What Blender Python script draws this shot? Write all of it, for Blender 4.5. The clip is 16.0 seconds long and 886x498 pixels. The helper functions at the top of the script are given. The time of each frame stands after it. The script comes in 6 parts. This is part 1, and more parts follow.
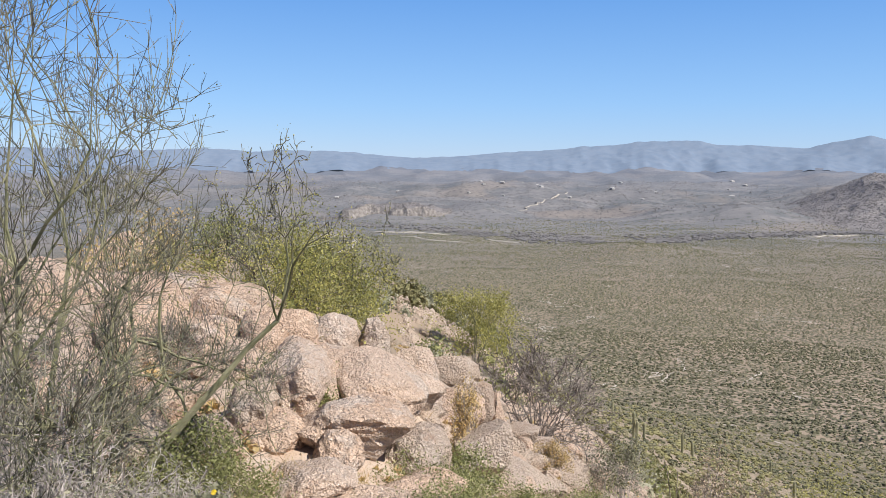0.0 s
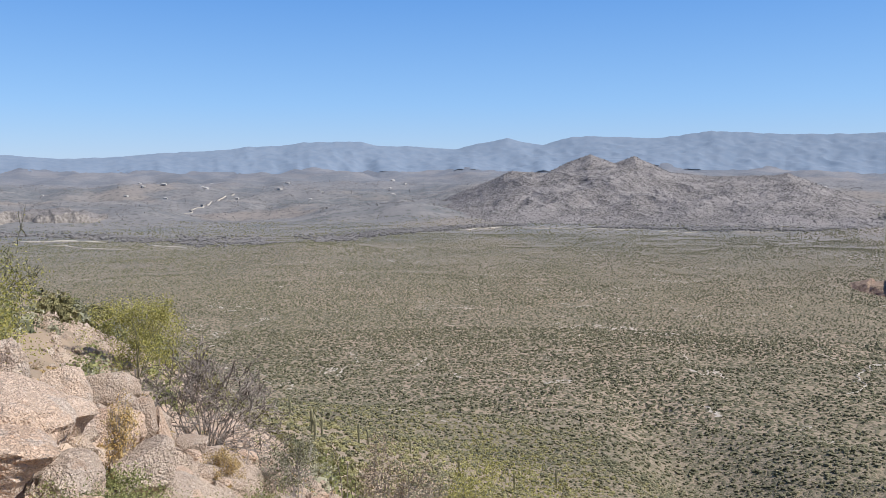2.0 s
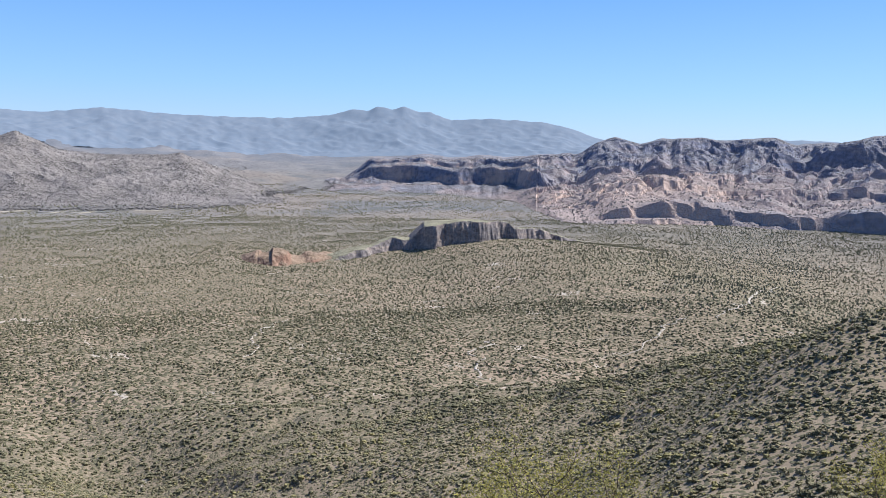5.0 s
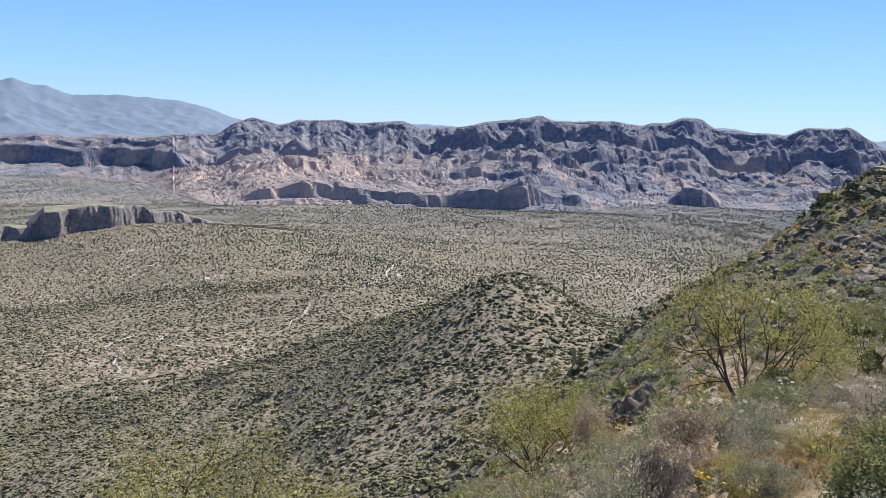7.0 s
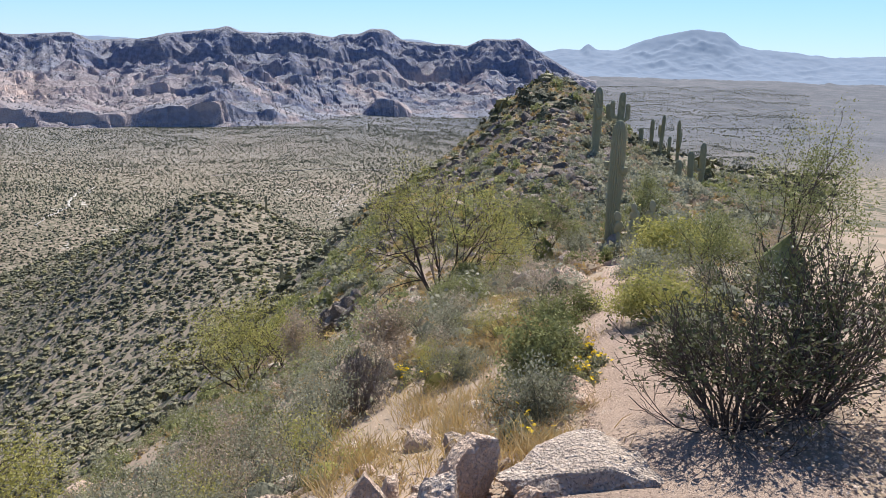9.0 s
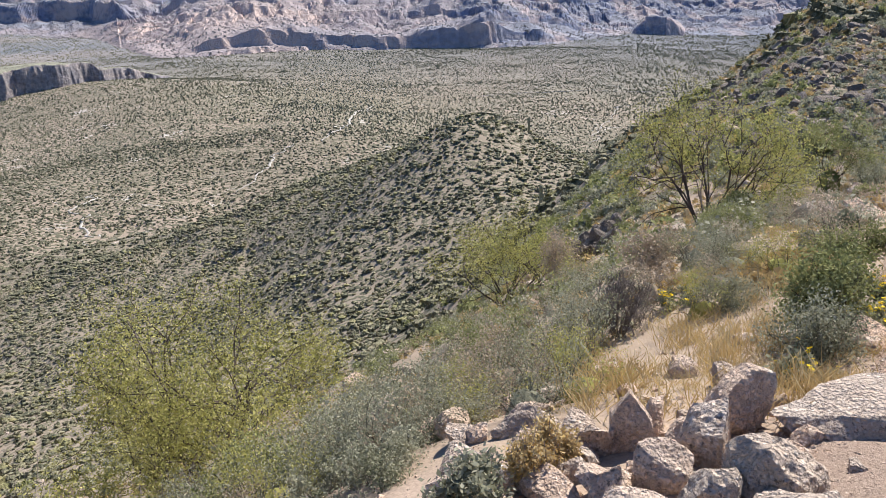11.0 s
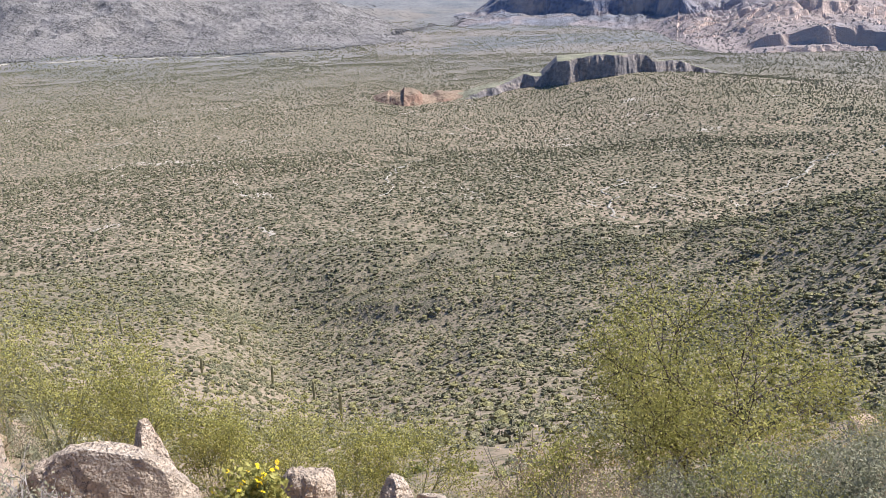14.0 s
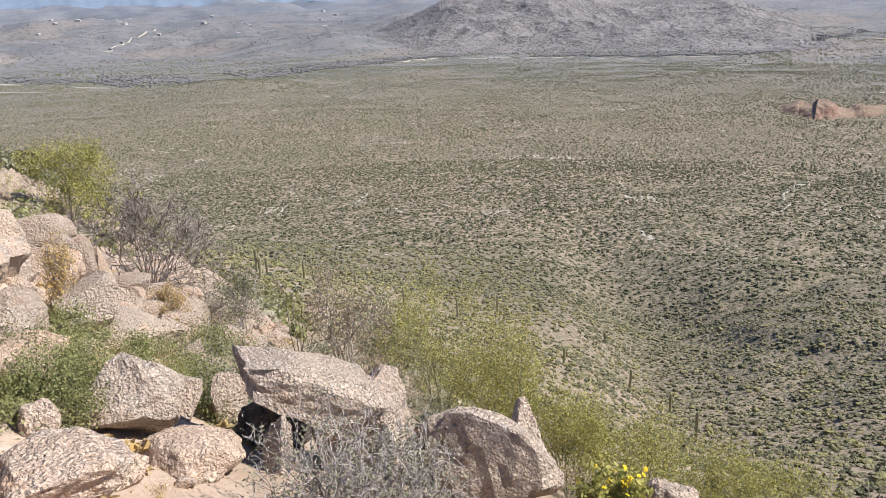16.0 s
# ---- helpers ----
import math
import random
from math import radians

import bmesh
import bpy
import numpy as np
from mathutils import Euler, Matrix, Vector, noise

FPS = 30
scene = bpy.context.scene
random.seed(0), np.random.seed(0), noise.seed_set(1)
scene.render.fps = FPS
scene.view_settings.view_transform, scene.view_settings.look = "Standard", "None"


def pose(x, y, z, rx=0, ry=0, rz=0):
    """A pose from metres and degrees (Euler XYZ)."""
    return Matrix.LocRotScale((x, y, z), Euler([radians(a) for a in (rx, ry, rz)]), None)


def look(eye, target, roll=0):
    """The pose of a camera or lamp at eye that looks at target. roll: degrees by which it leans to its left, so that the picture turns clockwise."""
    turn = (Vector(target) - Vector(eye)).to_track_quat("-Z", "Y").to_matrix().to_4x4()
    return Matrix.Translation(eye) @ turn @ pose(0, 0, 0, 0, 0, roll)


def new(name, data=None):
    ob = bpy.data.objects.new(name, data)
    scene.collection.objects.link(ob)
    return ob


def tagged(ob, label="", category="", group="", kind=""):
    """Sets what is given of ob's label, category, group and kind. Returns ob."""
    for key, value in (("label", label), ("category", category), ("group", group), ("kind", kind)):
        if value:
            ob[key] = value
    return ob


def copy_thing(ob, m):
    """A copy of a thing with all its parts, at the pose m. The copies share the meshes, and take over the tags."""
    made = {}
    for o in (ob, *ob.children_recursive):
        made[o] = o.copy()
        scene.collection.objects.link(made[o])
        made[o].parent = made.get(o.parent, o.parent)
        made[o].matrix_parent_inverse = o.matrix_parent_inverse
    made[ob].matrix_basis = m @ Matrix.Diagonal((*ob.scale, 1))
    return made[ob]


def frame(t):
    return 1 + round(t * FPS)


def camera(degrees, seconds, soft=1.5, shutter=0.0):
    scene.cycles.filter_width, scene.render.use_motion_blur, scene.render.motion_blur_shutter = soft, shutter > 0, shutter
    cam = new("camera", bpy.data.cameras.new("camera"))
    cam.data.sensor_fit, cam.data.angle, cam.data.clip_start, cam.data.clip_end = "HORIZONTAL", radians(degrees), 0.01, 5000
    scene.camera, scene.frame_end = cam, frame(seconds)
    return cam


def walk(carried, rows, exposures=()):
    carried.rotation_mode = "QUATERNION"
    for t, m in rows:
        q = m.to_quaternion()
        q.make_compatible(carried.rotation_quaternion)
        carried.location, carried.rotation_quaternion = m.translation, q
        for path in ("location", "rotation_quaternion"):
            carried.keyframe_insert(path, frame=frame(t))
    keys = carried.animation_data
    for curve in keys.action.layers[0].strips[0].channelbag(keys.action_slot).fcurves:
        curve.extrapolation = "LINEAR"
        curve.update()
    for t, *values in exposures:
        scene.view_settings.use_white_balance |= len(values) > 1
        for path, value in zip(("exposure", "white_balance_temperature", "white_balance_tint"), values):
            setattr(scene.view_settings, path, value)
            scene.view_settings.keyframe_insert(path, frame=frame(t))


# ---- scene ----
cam = camera(56.9, 16.0, soft=0.5)

# ---- the camera's turn: seconds, heading (clockwise from +y), pitch, roll ----
EYE = 1.6
ARM = 0.22
PATH = [
    (0, -0.0, -5.99, 0.04),
    (0.5, 7.65, -6.05, -0.08),
    (1, 13.39, -6.02, -0.29),
    (1.5, 18.3, -6.02, -0.32),
    (2, 22.9, -5.99, -0.25),
    (2.5, 29.18, -6.14, 0.18),
    (3, 36.57, -6.6, 0.81),
    (3.2, 40.71, -6.7, 1.19),
    (5.3, 67.2, -7.17, 1.57),
    (5.5, 69.98, -7.26, 1.79),
    (6, 77.17, -7.45, 2.3),
    (6.5, 82.74, -7.28, 2.22),
    (7, 88.39, -7.59, 2.22),
    (7.5, 94.73, -8.28, 1.9),
    (8, 100.2, -8.85, 2.4),
    (8.2, 101.95, -9.25, 2.4),
    (9.3, 110.5, -13.4, 1.6),
    (10.3, 103.12, -17.45, 1.05),
    (10.5, 99.72, -17.93, 0.72),
    (11, 90.93, -18.44, -0.35),
    (11.5, 85.32, -18.44, -0.04),
    (12, 78.04, -18.49, -0.58),
    (12.5, 72.27, -18.43, -0.55),
    (13, 68.01, -18.36, -0.36),
    (13.5, 62.19, -18.3, -0.57),
    (14, 54.21, -18.32, -1.12),
    (14.5, 46.99, -18.16, -1.93),
    (15, 39.41, -17.9, -2.46),
    (15.5, 31.67, -17.66, -1.95),
    (16, 27.02, -17.6, -1.38),
]
walk(cam, [(t, pose(ARM * math.sin(radians(h)), ARM * math.cos(radians(h)), EYE + 0.006 * (p + 6), 90 + p, 0, -h) @ pose(0, 0, 0, 0, 0, r)) for t, h, p, r in PATH],
     [(0.0, 0.5, 6450, 10), (1.5, 0.42, 6350, 10), (3.2, 0.45, 6250, 10), (5.5, 0.68, 6300, 10), (8.2, 0.71, 6250, 10), (10.3, 0.92, 6300, 10), (13.0, 0.94, 6250, 10), (16.0, 0.68, 6350, 10)])

# ---- sky and sun ----
SUN_AZ, SUN_EL = 125.0, 48.0
world = bpy.data.worlds.new("desert_sky")
scene.world = world
world.use_nodes = True
wn = world.node_tree
bg = wn.nodes["Background"]
sky = wn.nodes.new("ShaderNodeTexSky")
sky.sky_type = "NISHITA"
sky.sun_disc = False
sky.sun_elevation = radians(SUN_EL)
sky.sun_rotation = radians(SUN_AZ)
sky.altitude = 800
sky.air_density, sky.dust_density, sky.ozone_density = 1.0, 0.1, 1.5
up = wn.nodes.new("ShaderNodeSeparateXYZ")
wn.links.new(wn.nodes.new("ShaderNodeTexCoord").outputs["Generated"], up.inputs[0])
blue = wn.nodes.new("ShaderNodeValToRGB")
blue.color_ramp.elements[0].position, blue.color_ramp.elements[0].color = 0.0, (3.6, 5.9, 9.3, 1)
blue.color_ramp.elements[1].position, blue.color_ramp.elements[1].color = 1.0, (0.28, 0.75, 2.3, 1)
for spot, tone in ((0.07, (2.5, 5.3, 9.9, 1)), (0.2, (1.15, 3.6, 8.8, 1)), (0.45, (0.5, 1.5, 4.4, 1))):
    blue.color_ramp.elements.new(spot).color = tone
wn.links.new(up.outputs["Z"], blue.inputs[0])
air = wn.nodes.new("ShaderNodeMix")
air.data_type = "RGBA"
air.inputs[0].default_value = 0.7
wn.links.new(sky.outputs["Color"], air.inputs[6])
wn.links.new(blue.outputs["Color"], air.inputs[7])
wn.links.new(air.outputs[2], bg.inputs["Color"])
bg.inputs["Strength"].default_value = 0.075
sun = new("sun", bpy.data.lights.new("sun", "SUN"))
sun.data.energy, sun.data.angle, sun.data.color = 5.0, radians(0.53), (1.0, 0.965, 0.915)
SUN_DIR = Vector((math.sin(radians(SUN_AZ)) * math.cos(radians(SUN_EL)), math.cos(radians(SUN_AZ)) * math.cos(radians(SUN_EL)), math.sin(radians(SUN_EL))))
sun.matrix_world = look(SUN_DIR * 60, (0, 0, 0))


# ---- noise on arrays ----
def hash2(ix, iy, seed):
    n = (ix.astype(np.int64) * 374761393 + iy.astype(np.int64) * 668265263 + seed * 1442695041) & 0xFFFFFFFF
    n = ((n ^ (n >> 13)) * 1274126177) & 0xFFFFFFFF
    n = ((n ^ (n >> 16)) * 2246822519) & 0xFFFFFFFF
    return ((n ^ (n >> 15)) & 0xFFFFFF) / float(0xFFFFFF)


def vnoise(x, y, seed=0):
    ix, iy = np.floor(x), np.floor(y)
    fx, fy = x - ix, y - iy
    fx, fy = fx * fx * fx * (fx * (fx * 6 - 15) + 10), fy * fy * fy * (fy * (fy * 6 - 15) + 10)
    a, b = hash2(ix, iy, seed), hash2(ix + 1, iy, seed)
    c, d = hash2(ix, iy + 1, seed), hash2(ix + 1, iy + 1, seed)
    return 2 * ((a + (b - a) * fx) * (1 - fy) + (c + (d - c) * fx) * fy) - 1


def fbm(x, y, octaves=4, seed=0, gain=0.5):
    total, amp, norm = 0 * x, 1.0, 0.0
    for o in range(octaves):
        total, norm = total + amp * vnoise(x * 2.03 ** o + 17.3 * o, y * 2.03 ** o - 9.1 * o, seed + o), norm + amp
        amp *= gain
    return total / norm


def ridged(x, y, octaves=4, seed=0):
    total, amp, norm = 0 * x, 1.0, 0.0
    for o in range(octaves):
        total, norm = total + amp * (1 - np.abs(vnoise(x * 2.1 ** o + 5.7 * o, y * 2.1 ** o + 3.3 * o, seed + o))), norm + amp
        amp *= 0.5
    return total / norm


def sstep(a, b, x):
    q = np.clip((x - a) / (b - a), 0, 1)
    return q * q * (3 - 2 * q)


# ---- the lie of the land: heights by heading and distance ----
RADII = np.array([0.05, 4, 10, 25, 60, 120, 190, 270, 420.0])
SLOPES = [
    (-15, 0, -0.1, -0.2, -1.2, -6, -20, -45, -75, -110),
    (0, 0, -0.4, -1.1, -3.0, -7.6, -22, -42, -70, -108),
    (15, 0, -0.8, -2.6, -8.2, -22.5, -43, -62, -82, -114),
    (30, 0, -1.1, -4.2, -12, -29.5, -55, -78, -98, -117),
    (45, 0, -1.2, -6, -16, -35, -62, -84, -102, -118),
    (60, 0, -1.3, -5.5, -15, -33, -58, -76, -92, -117),
    (75, 0, -1.3, -5, -13, -32, -56, -66, -72, -112),
    (90, 0, -0.8, -3.6, -10, -25, -38, -35, -50, -100),
    (103, 0, -0.5, -2.2, -5.5, -9.5, -28, -40, -60, -105),
    (116, 0, -0.3, -1.3, -3.6, -1.5, -12, -40, -70, -110),
    (130, 0, -0.1, -0.8, -2.8, -6.5, -12, -35, -60, -105),
]
FINE_AZ = np.arange(0, 360, 1.0)
_az = np.array([row[0] for row in SLOPES] + [345 - 0.01], float)
_tab = np.array([row[1:] for row in SLOPES] + [SLOPES[0][1:]], float)
_wide = np.stack([np.interp(np.where(FINE_AZ > 345, FINE_AZ - 360, FINE_AZ), _az, _tab[:, k]) for k in range(len(RADII))], 1)
for _ in range(3):
    _wide = (np.roll(_wide, 3, 0) + np.roll(_wide, -3, 0) + 2 * _wide + np.roll(_wide, 1, 0) + np.roll(_wide, -1, 0)) / 6
FINE_LR = np.linspace(math.log(0.05), math.log(420), 160)


def _hermite(lr, knots, vals):
    m = np.gradient(vals, knots, axis=1)
    k = np.clip(np.searchsorted(knots, lr) - 1, 0, len(knots) - 2)
    h = knots[k + 1] - knots[k]
    u = (lr - knots[k]) / h
    return ((2 * u ** 3 - 3 * u ** 2 + 1) * vals[:, k] + (u ** 3 - 2 * u ** 2 + u) * h * m[:, k]
            + (-2 * u ** 3 + 3 * u ** 2) * vals[:, k + 1] + (u ** 3 - u ** 2) * h * m[:, k + 1])


_lk = np.log(RADII)
_lk[0] = math.log(1.2)
HILL = np.stack([np.interp(FINE_LR, _lk, row) for row in _wide], 0)
HILL = 0.45 * HILL + 0.55 * _hermite(np.clip(FINE_LR, _lk[0], _lk[-1]), _lk, _wide)


def hill_table(az, r):
    a = np.mod(az, 360.0)
    l = (np.log(np.clip(r, 0.05, 419.9)) - FINE_LR[0]) / (FINE_LR[1] - FINE_LR[0])
    i, j = np.floor(a).astype(int) % 360, np.clip(np.floor(l).astype(int), 0, 158)
    u, v = a - np.floor(a), np.clip(l - j, 0, 1)
    i2 = (i + 1) % 360
    return (HILL[i, j] * (1 - u) + HILL[i2, j] * u) * (1 - v) + (HILL[i, j + 1] * (1 - u) + HILL[i2, j + 1] * u) * v


def bump(az, r, a0, r0, wa, wr, h):
    d = (np.mod(az - a0 + 180, 360) - 180) / wa
    return h * np.exp(-d * d - ((r - r0) / wr) ** 2)


def ground_z(x, y):
    x, y = np.asarray(x, float), np.asarray(y, float)
    r, az = np.hypot(x, y), np.degrees(np.arctan2(x, y))
    azs = np.mod(az + 180, 360) - 180
    hill = hill_table(az, r) + bump(az, r, 93, 195, 5, 26, 7) + bump(az, r, 116.5, 68, 5, 16, 4.2) + bump(az, r, -7, 6.9, 11, 2.2, 0.5)
    plain = -119 + 3.0 * fbm(x / 160, y / 160, 4, 3) - 2.5 * sstep(0.78, 0.95, ridged(x / 240, y / 240, 3, 8))
    plain = plain + bump(az, r, 74, 800, 9, 210, 24) + bump(az, r, 84, 620, 7, 110, 15) + bump(az, r, 66, 900, 6, 120, 14)
    plain = plain + bump(az, r, 12.5, 1120, 4, 110, 12) + bump(az, r, 45, 1150, 7, 120, 5)
    # the land beyond the river climbs to the far ranges
    far = sstep(1600, 2100, r) * (1 - sstep(48, 62, azs))
    rise = 98 * (np.clip(r - 1650, 0, None) / 2950) ** 1.35
    plain = plain + far * (rise + 34 * fbm(x / 260, y / 260, 4, 21) + 30 * ridged(x / 200, y / 200, 3, 22) - 19)
    east = sstep(52, 62, azs)
    plain = plain + sstep(66, 78, azs) * (1 - sstep(104, 112, azs)) * 10 * sstep(1000, 1330, r)
    plain = plain + east * 85 * sstep(2300, 4700, r)
    plain = plain + sstep(106, 114, azs) * (1 - sstep(133, 140, azs)) * sstep(600, 1100, r) * 26 * (ridged(x / 260, y / 260, 4, 25) - 0.6)
    plain = plain + bump(az, r, 3, 1850, 3.2, 130, 24) + bump(az, r, -3, 1780, 3.5, 70, 22) + bump(az, r, 20.5, 1800, 3.4, 110, 34) + bump(az, r, 15, 1780, 2.2, 80, 14)
    w = sstep(330, 425, r)
    z = hill * (1 - w) + plain * w
    # gullies and swells on the slopes
    sl = sstep(25, 110, r) * (1 - sstep(380, 520, r))
    z = z + sl * (3.6 * fbm(x / 48, y / 48, 4, 40) - 3.0 * sstep(0.72, 0.95, ridged(x / 75, y / 75, 3, 44)))
    # the ravine that drains the bowl
    line = np.interp(r, [60, 120, 180, 250, 330, 420], [47, 45, 43.5, 41.5, 39, 37])
    off = (azs - line) * r * 0.01745
    deep = np.interp(r, [50, 110, 180, 300, 400, 460], [0, 5, 11, 10, 5, 0])
    z = z - deep * np.exp(-(np.where(off > 0, off / 30, off / 17)) ** 2)
    z = z + sl * 2.2 * (ridged(x / 33, y / 33, 3, 47) - 0.7) * sstep(35, 60, azs)
    nr = sstep(2.5, 9, r) * (1 - sstep(50, 200, r))
    z = z + nr * 0.45 * fbm(x / 5.5, y / 5.5, 4, 60) + 0.035 * fbm(x / 0.7, y / 0.7, 3, 65) * (1 - sstep(20, 60, r))
    return z


def gz(az, r):
    x, y = r * math.sin(radians(az)), r * math.cos(radians(az))
    return x, y, float(ground_z(np.array([x]), np.array([y]))[0])


# ---- materials ----
def material(name):
    m = bpy.data.materials.new(name)
    m.use_nodes = True
    m.node_tree.nodes["Principled BSDF"].inputs["Specular IOR Level"].default_value = 0.08
    m.node_tree.nodes["Principled BSDF"].inputs["Roughness"].default_value = 0.9
    return m


class Nodes:
    def __init__(self, m):
        self.t = m.node_tree
        self.bsdf = self.t.nodes["Principled BSDF"]
        self.co = self.t.nodes.new("ShaderNodeTexCoord").outputs["Object"]

    def add(self, kind, **props):
        n = self.t.nodes.new(kind)
        for k, v in props.items():
            setattr(n, k, v)
        return n

    def put(self, socket, v):
        if hasattr(v, "is_output"):
            self.t.links.new(v, socket)
        else:
            socket.default_value = v

    def noise(self, scale, detail=5, rough=0.55, co=None, distortion=0.0):
        n = self.add("ShaderNodeTexNoise")
        self.put(n.inputs["Vector"], co or self.co)
        n.inputs["Scale"].default_value, n.inputs["Detail"].default_value = scale, detail
        n.inputs["Roughness"].default_value, n.inputs["Distortion"].default_value = rough, distortion
        return n.outputs["Fac"]

    def voronoi(self, scale, co=None, feature="F1", rand=1.0):
        n = self.add("ShaderNodeTexVoronoi", feature=feature)
        self.put(n.inputs["Vector"], co or self.co)
        n.inputs["Scale"].default_value, n.inputs["Randomness"].default_value = scale, rand
        return n

    def ramp(self, fac, lo, hi, a=0.0, b=1.0):
        n = self.add("ShaderNodeMapRange", interpolation_type="SMOOTHSTEP")
        self.put(n.inputs["Value"], fac)
        for k, v in zip(("From Min", "From Max", "To Min", "To Max"), (lo, hi, a, b)):
            n.inputs[k].default_value = v
        return n.outputs["Result"]

    def mix(self, fac, a, b):
        n = self.add("ShaderNodeMix", data_type="RGBA")
        self.put(n.inputs["Factor"], fac)
        for s, v in ((n.inputs[6], a), (n.inputs[7], b)):
            self.put(s, (*v, 1) if isinstance(v, tuple) else v)
        return n.outputs[2]

    def math(self, op, a, b=0.0):
        n = self.add("ShaderNodeMath", operation=op)
        self.put(n.inputs[0], a)
        self.put(n.inputs[1], b)
        return n.outputs[0]

    def colour(self, c):
        self.put(self.bsdf.inputs["Base Color"], (*c, 1) if isinstance(c, tuple) else c)

    def relief(self, height, strength, distance):
        n = self.add("ShaderNodeBump")
        self.put(n.inputs["Height"], height)
        n.inputs["Strength"].default_value, n.inputs["Distance"].default_value = strength, distance
        self.put(self.bsdf.inputs["Normal"], n.outputs["Normal"])

    def scaled(self, sx, sy, sz):
        n = self.add("ShaderNodeMapping")
        self.put(n.inputs["Vector"], self.co)
        n.inputs["Scale"].default_value = (sx, sy, sz)
        return n.outputs["Vector"]

    def steep(self, lo, hi):
        """1 on level ground, 0 on steep faces."""
        g = self.add("ShaderNodeNewGeometry")
        s = self.add("ShaderNodeSeparateXYZ")
        self.put(s.inputs[0], g.outputs["Normal"])
        return self.ramp(s.outputs["Z"], lo, hi)

    def island(self):
        return self.add("ShaderNodeNewGeometry").outputs["Random Per Island"]

    def away(self):
        """Metres from the hilltop."""
        n = self.add("ShaderNodeVectorMath", operation="LENGTH")
        self.put(n.inputs[0], self.co)
        return n.outputs["Value"]


def make_ground():
    m = material("desert_soil")
    n = Nodes(m)
    soil = n.mix(n.noise(0.02, 6), (0.23, 0.173, 0.122), (0.18, 0.14, 0.10))
    soil = n.mix(n.ramp(n.noise(0.35, 6), 0.4, 0.7), soil, (0.25, 0.188, 0.134))
    soil = n.mix(n.ramp(n.noise(3.0, 8), 0.45, 0.75), soil, (0.25, 0.182, 0.132))
    grit = n.voronoi(38)
    soil = n.mix(n.ramp(grit.outputs["Distance"], 0.1, 0.55), n.mix(n.noise(25, 3), (0.33, 0.23, 0.16), (0.17, 0.12, 0.085)), soil)
    # paler close to the hilltop, pink bedrock round the outcrop
    d = n.away()
    soil = n.mix(n.ramp(d, 12, 60, 0.75, 0), soil, n.mix(n.noise(2.2, 7, 0.65), (0.38, 0.285, 0.20), (0.27, 0.20, 0.14)))
    bed = n.add("ShaderNodeVectorMath", operation="DISTANCE")
    n.put(bed.inputs[0], n.co)
    bed.inputs[1].default_value = (-0.8, 6.2, 0)
    bare = n.ramp(n.math("ADD", bed.outputs["Value"], n.math("MULTIPLY", n.noise(1.4, 5), 2.4)), 3.2, 5.2, 0.85, 0)
    rocky = n.mix(n.ramp(n.noise(3.0, 7, 0.7), 0.4, 0.62), (0.50, 0.365, 0.27), (0.55, 0.44, 0.35))
    soil = n.mix(bare, soil, n.mix(n.ramp(n.noise(48, 4, 0.7), 0.52, 0.62, 0, 0.6), rocky, (0.22, 0.16, 0.12)))
    # pink gravel on the trodden top
    gravel = n.mix(n.voronoi(130).outputs["Color"], (0.47, 0.345, 0.255), (0.31, 0.22, 0.16))
    gravel = n.mix(n.ramp(n.noise(55, 4, 0.7), 0.54, 0.62, 0, 0.7), gravel, (0.16, 0.11, 0.082))
    soil = n.mix(n.ramp(n.math("ADD", d, n.math("MULTIPLY", n.noise(0.9, 5), 4.0)), 4.2, 6.2, 1, 0), soil, gravel)
    soil = n.mix(n.ramp(d, 25, 90, 0, 0.75), soil, n.mix(n.noise(0.15, 7, 0.65), (0.30, 0.245, 0.178), (0.21, 0.172, 0.123)))
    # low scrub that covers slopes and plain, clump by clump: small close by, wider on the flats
    small, large = n.voronoi(1.05), n.voronoi(0.45)
    out = n.ramp(d, 200, 420)
    cover = n.mix(out, n.mix(n.ramp(small.outputs["Distance"], 0.42, 0.56, 1, 0), (0, 0, 0), (1, 1, 1)), n.mix(n.ramp(large.outputs["Distance"], 0.44, 0.60, 1, 0), (0, 0, 0), (1, 1, 1)))
    pick = n.mix(out, small.outputs["Color"], large.outputs["Color"])
    green = n.mix(pick, (0.05, 0.052, 0.031), (0.16, 0.145, 0.092))
    wide = n.mix(n.ramp(n.noise(0.006, 6), 0.35, 0.65), (0.085, 0.09, 0.055), (0.15, 0.132, 0.092))
    green = n.mix(0.25, green, wide)
    cover = n.math("MULTIPLY", cover, n.ramp(n.noise(0.012, 7, 0.65), 0.34, 0.54, 0.7, 1.0))
    red = n.ramp(n.noise(0.006, 6, 0.62), 0.46, 0.6, 0, 0.85)
    near = n.add("ShaderNodeVectorMath", operation="DISTANCE")
    n.put(near.inputs[0], n.co)
    near.inputs[1].default_value = (32, 120, -48)
    spread = n.math("ADD", near.outputs["Value"], n.math("MULTIPLY", n.noise(0.03, 5), 70.0))
    dry = n.ramp(spread, 95, 180, 1, 0)
    soil = n.mix(n.math("MULTIPLY", dry, 0.75), soil, n.mix(n.noise(0.5, 6), (0.34, 0.265, 0.19), (0.27, 0.205, 0.145)))
    cover = n.math("MULTIPLY", cover, n.math("SUBTRACT", 1.0, n.math("MULTIPLY", dry, 0.45)))
    soil = n.mix(n.math("MULTIPLY", red, n.ramp(d, 150, 450)), soil, (0.30, 0.232, 0.17))
    col = n.mix(n.math("MULTIPLY", cover, n.ramp(d, 8, 40)), soil, green)
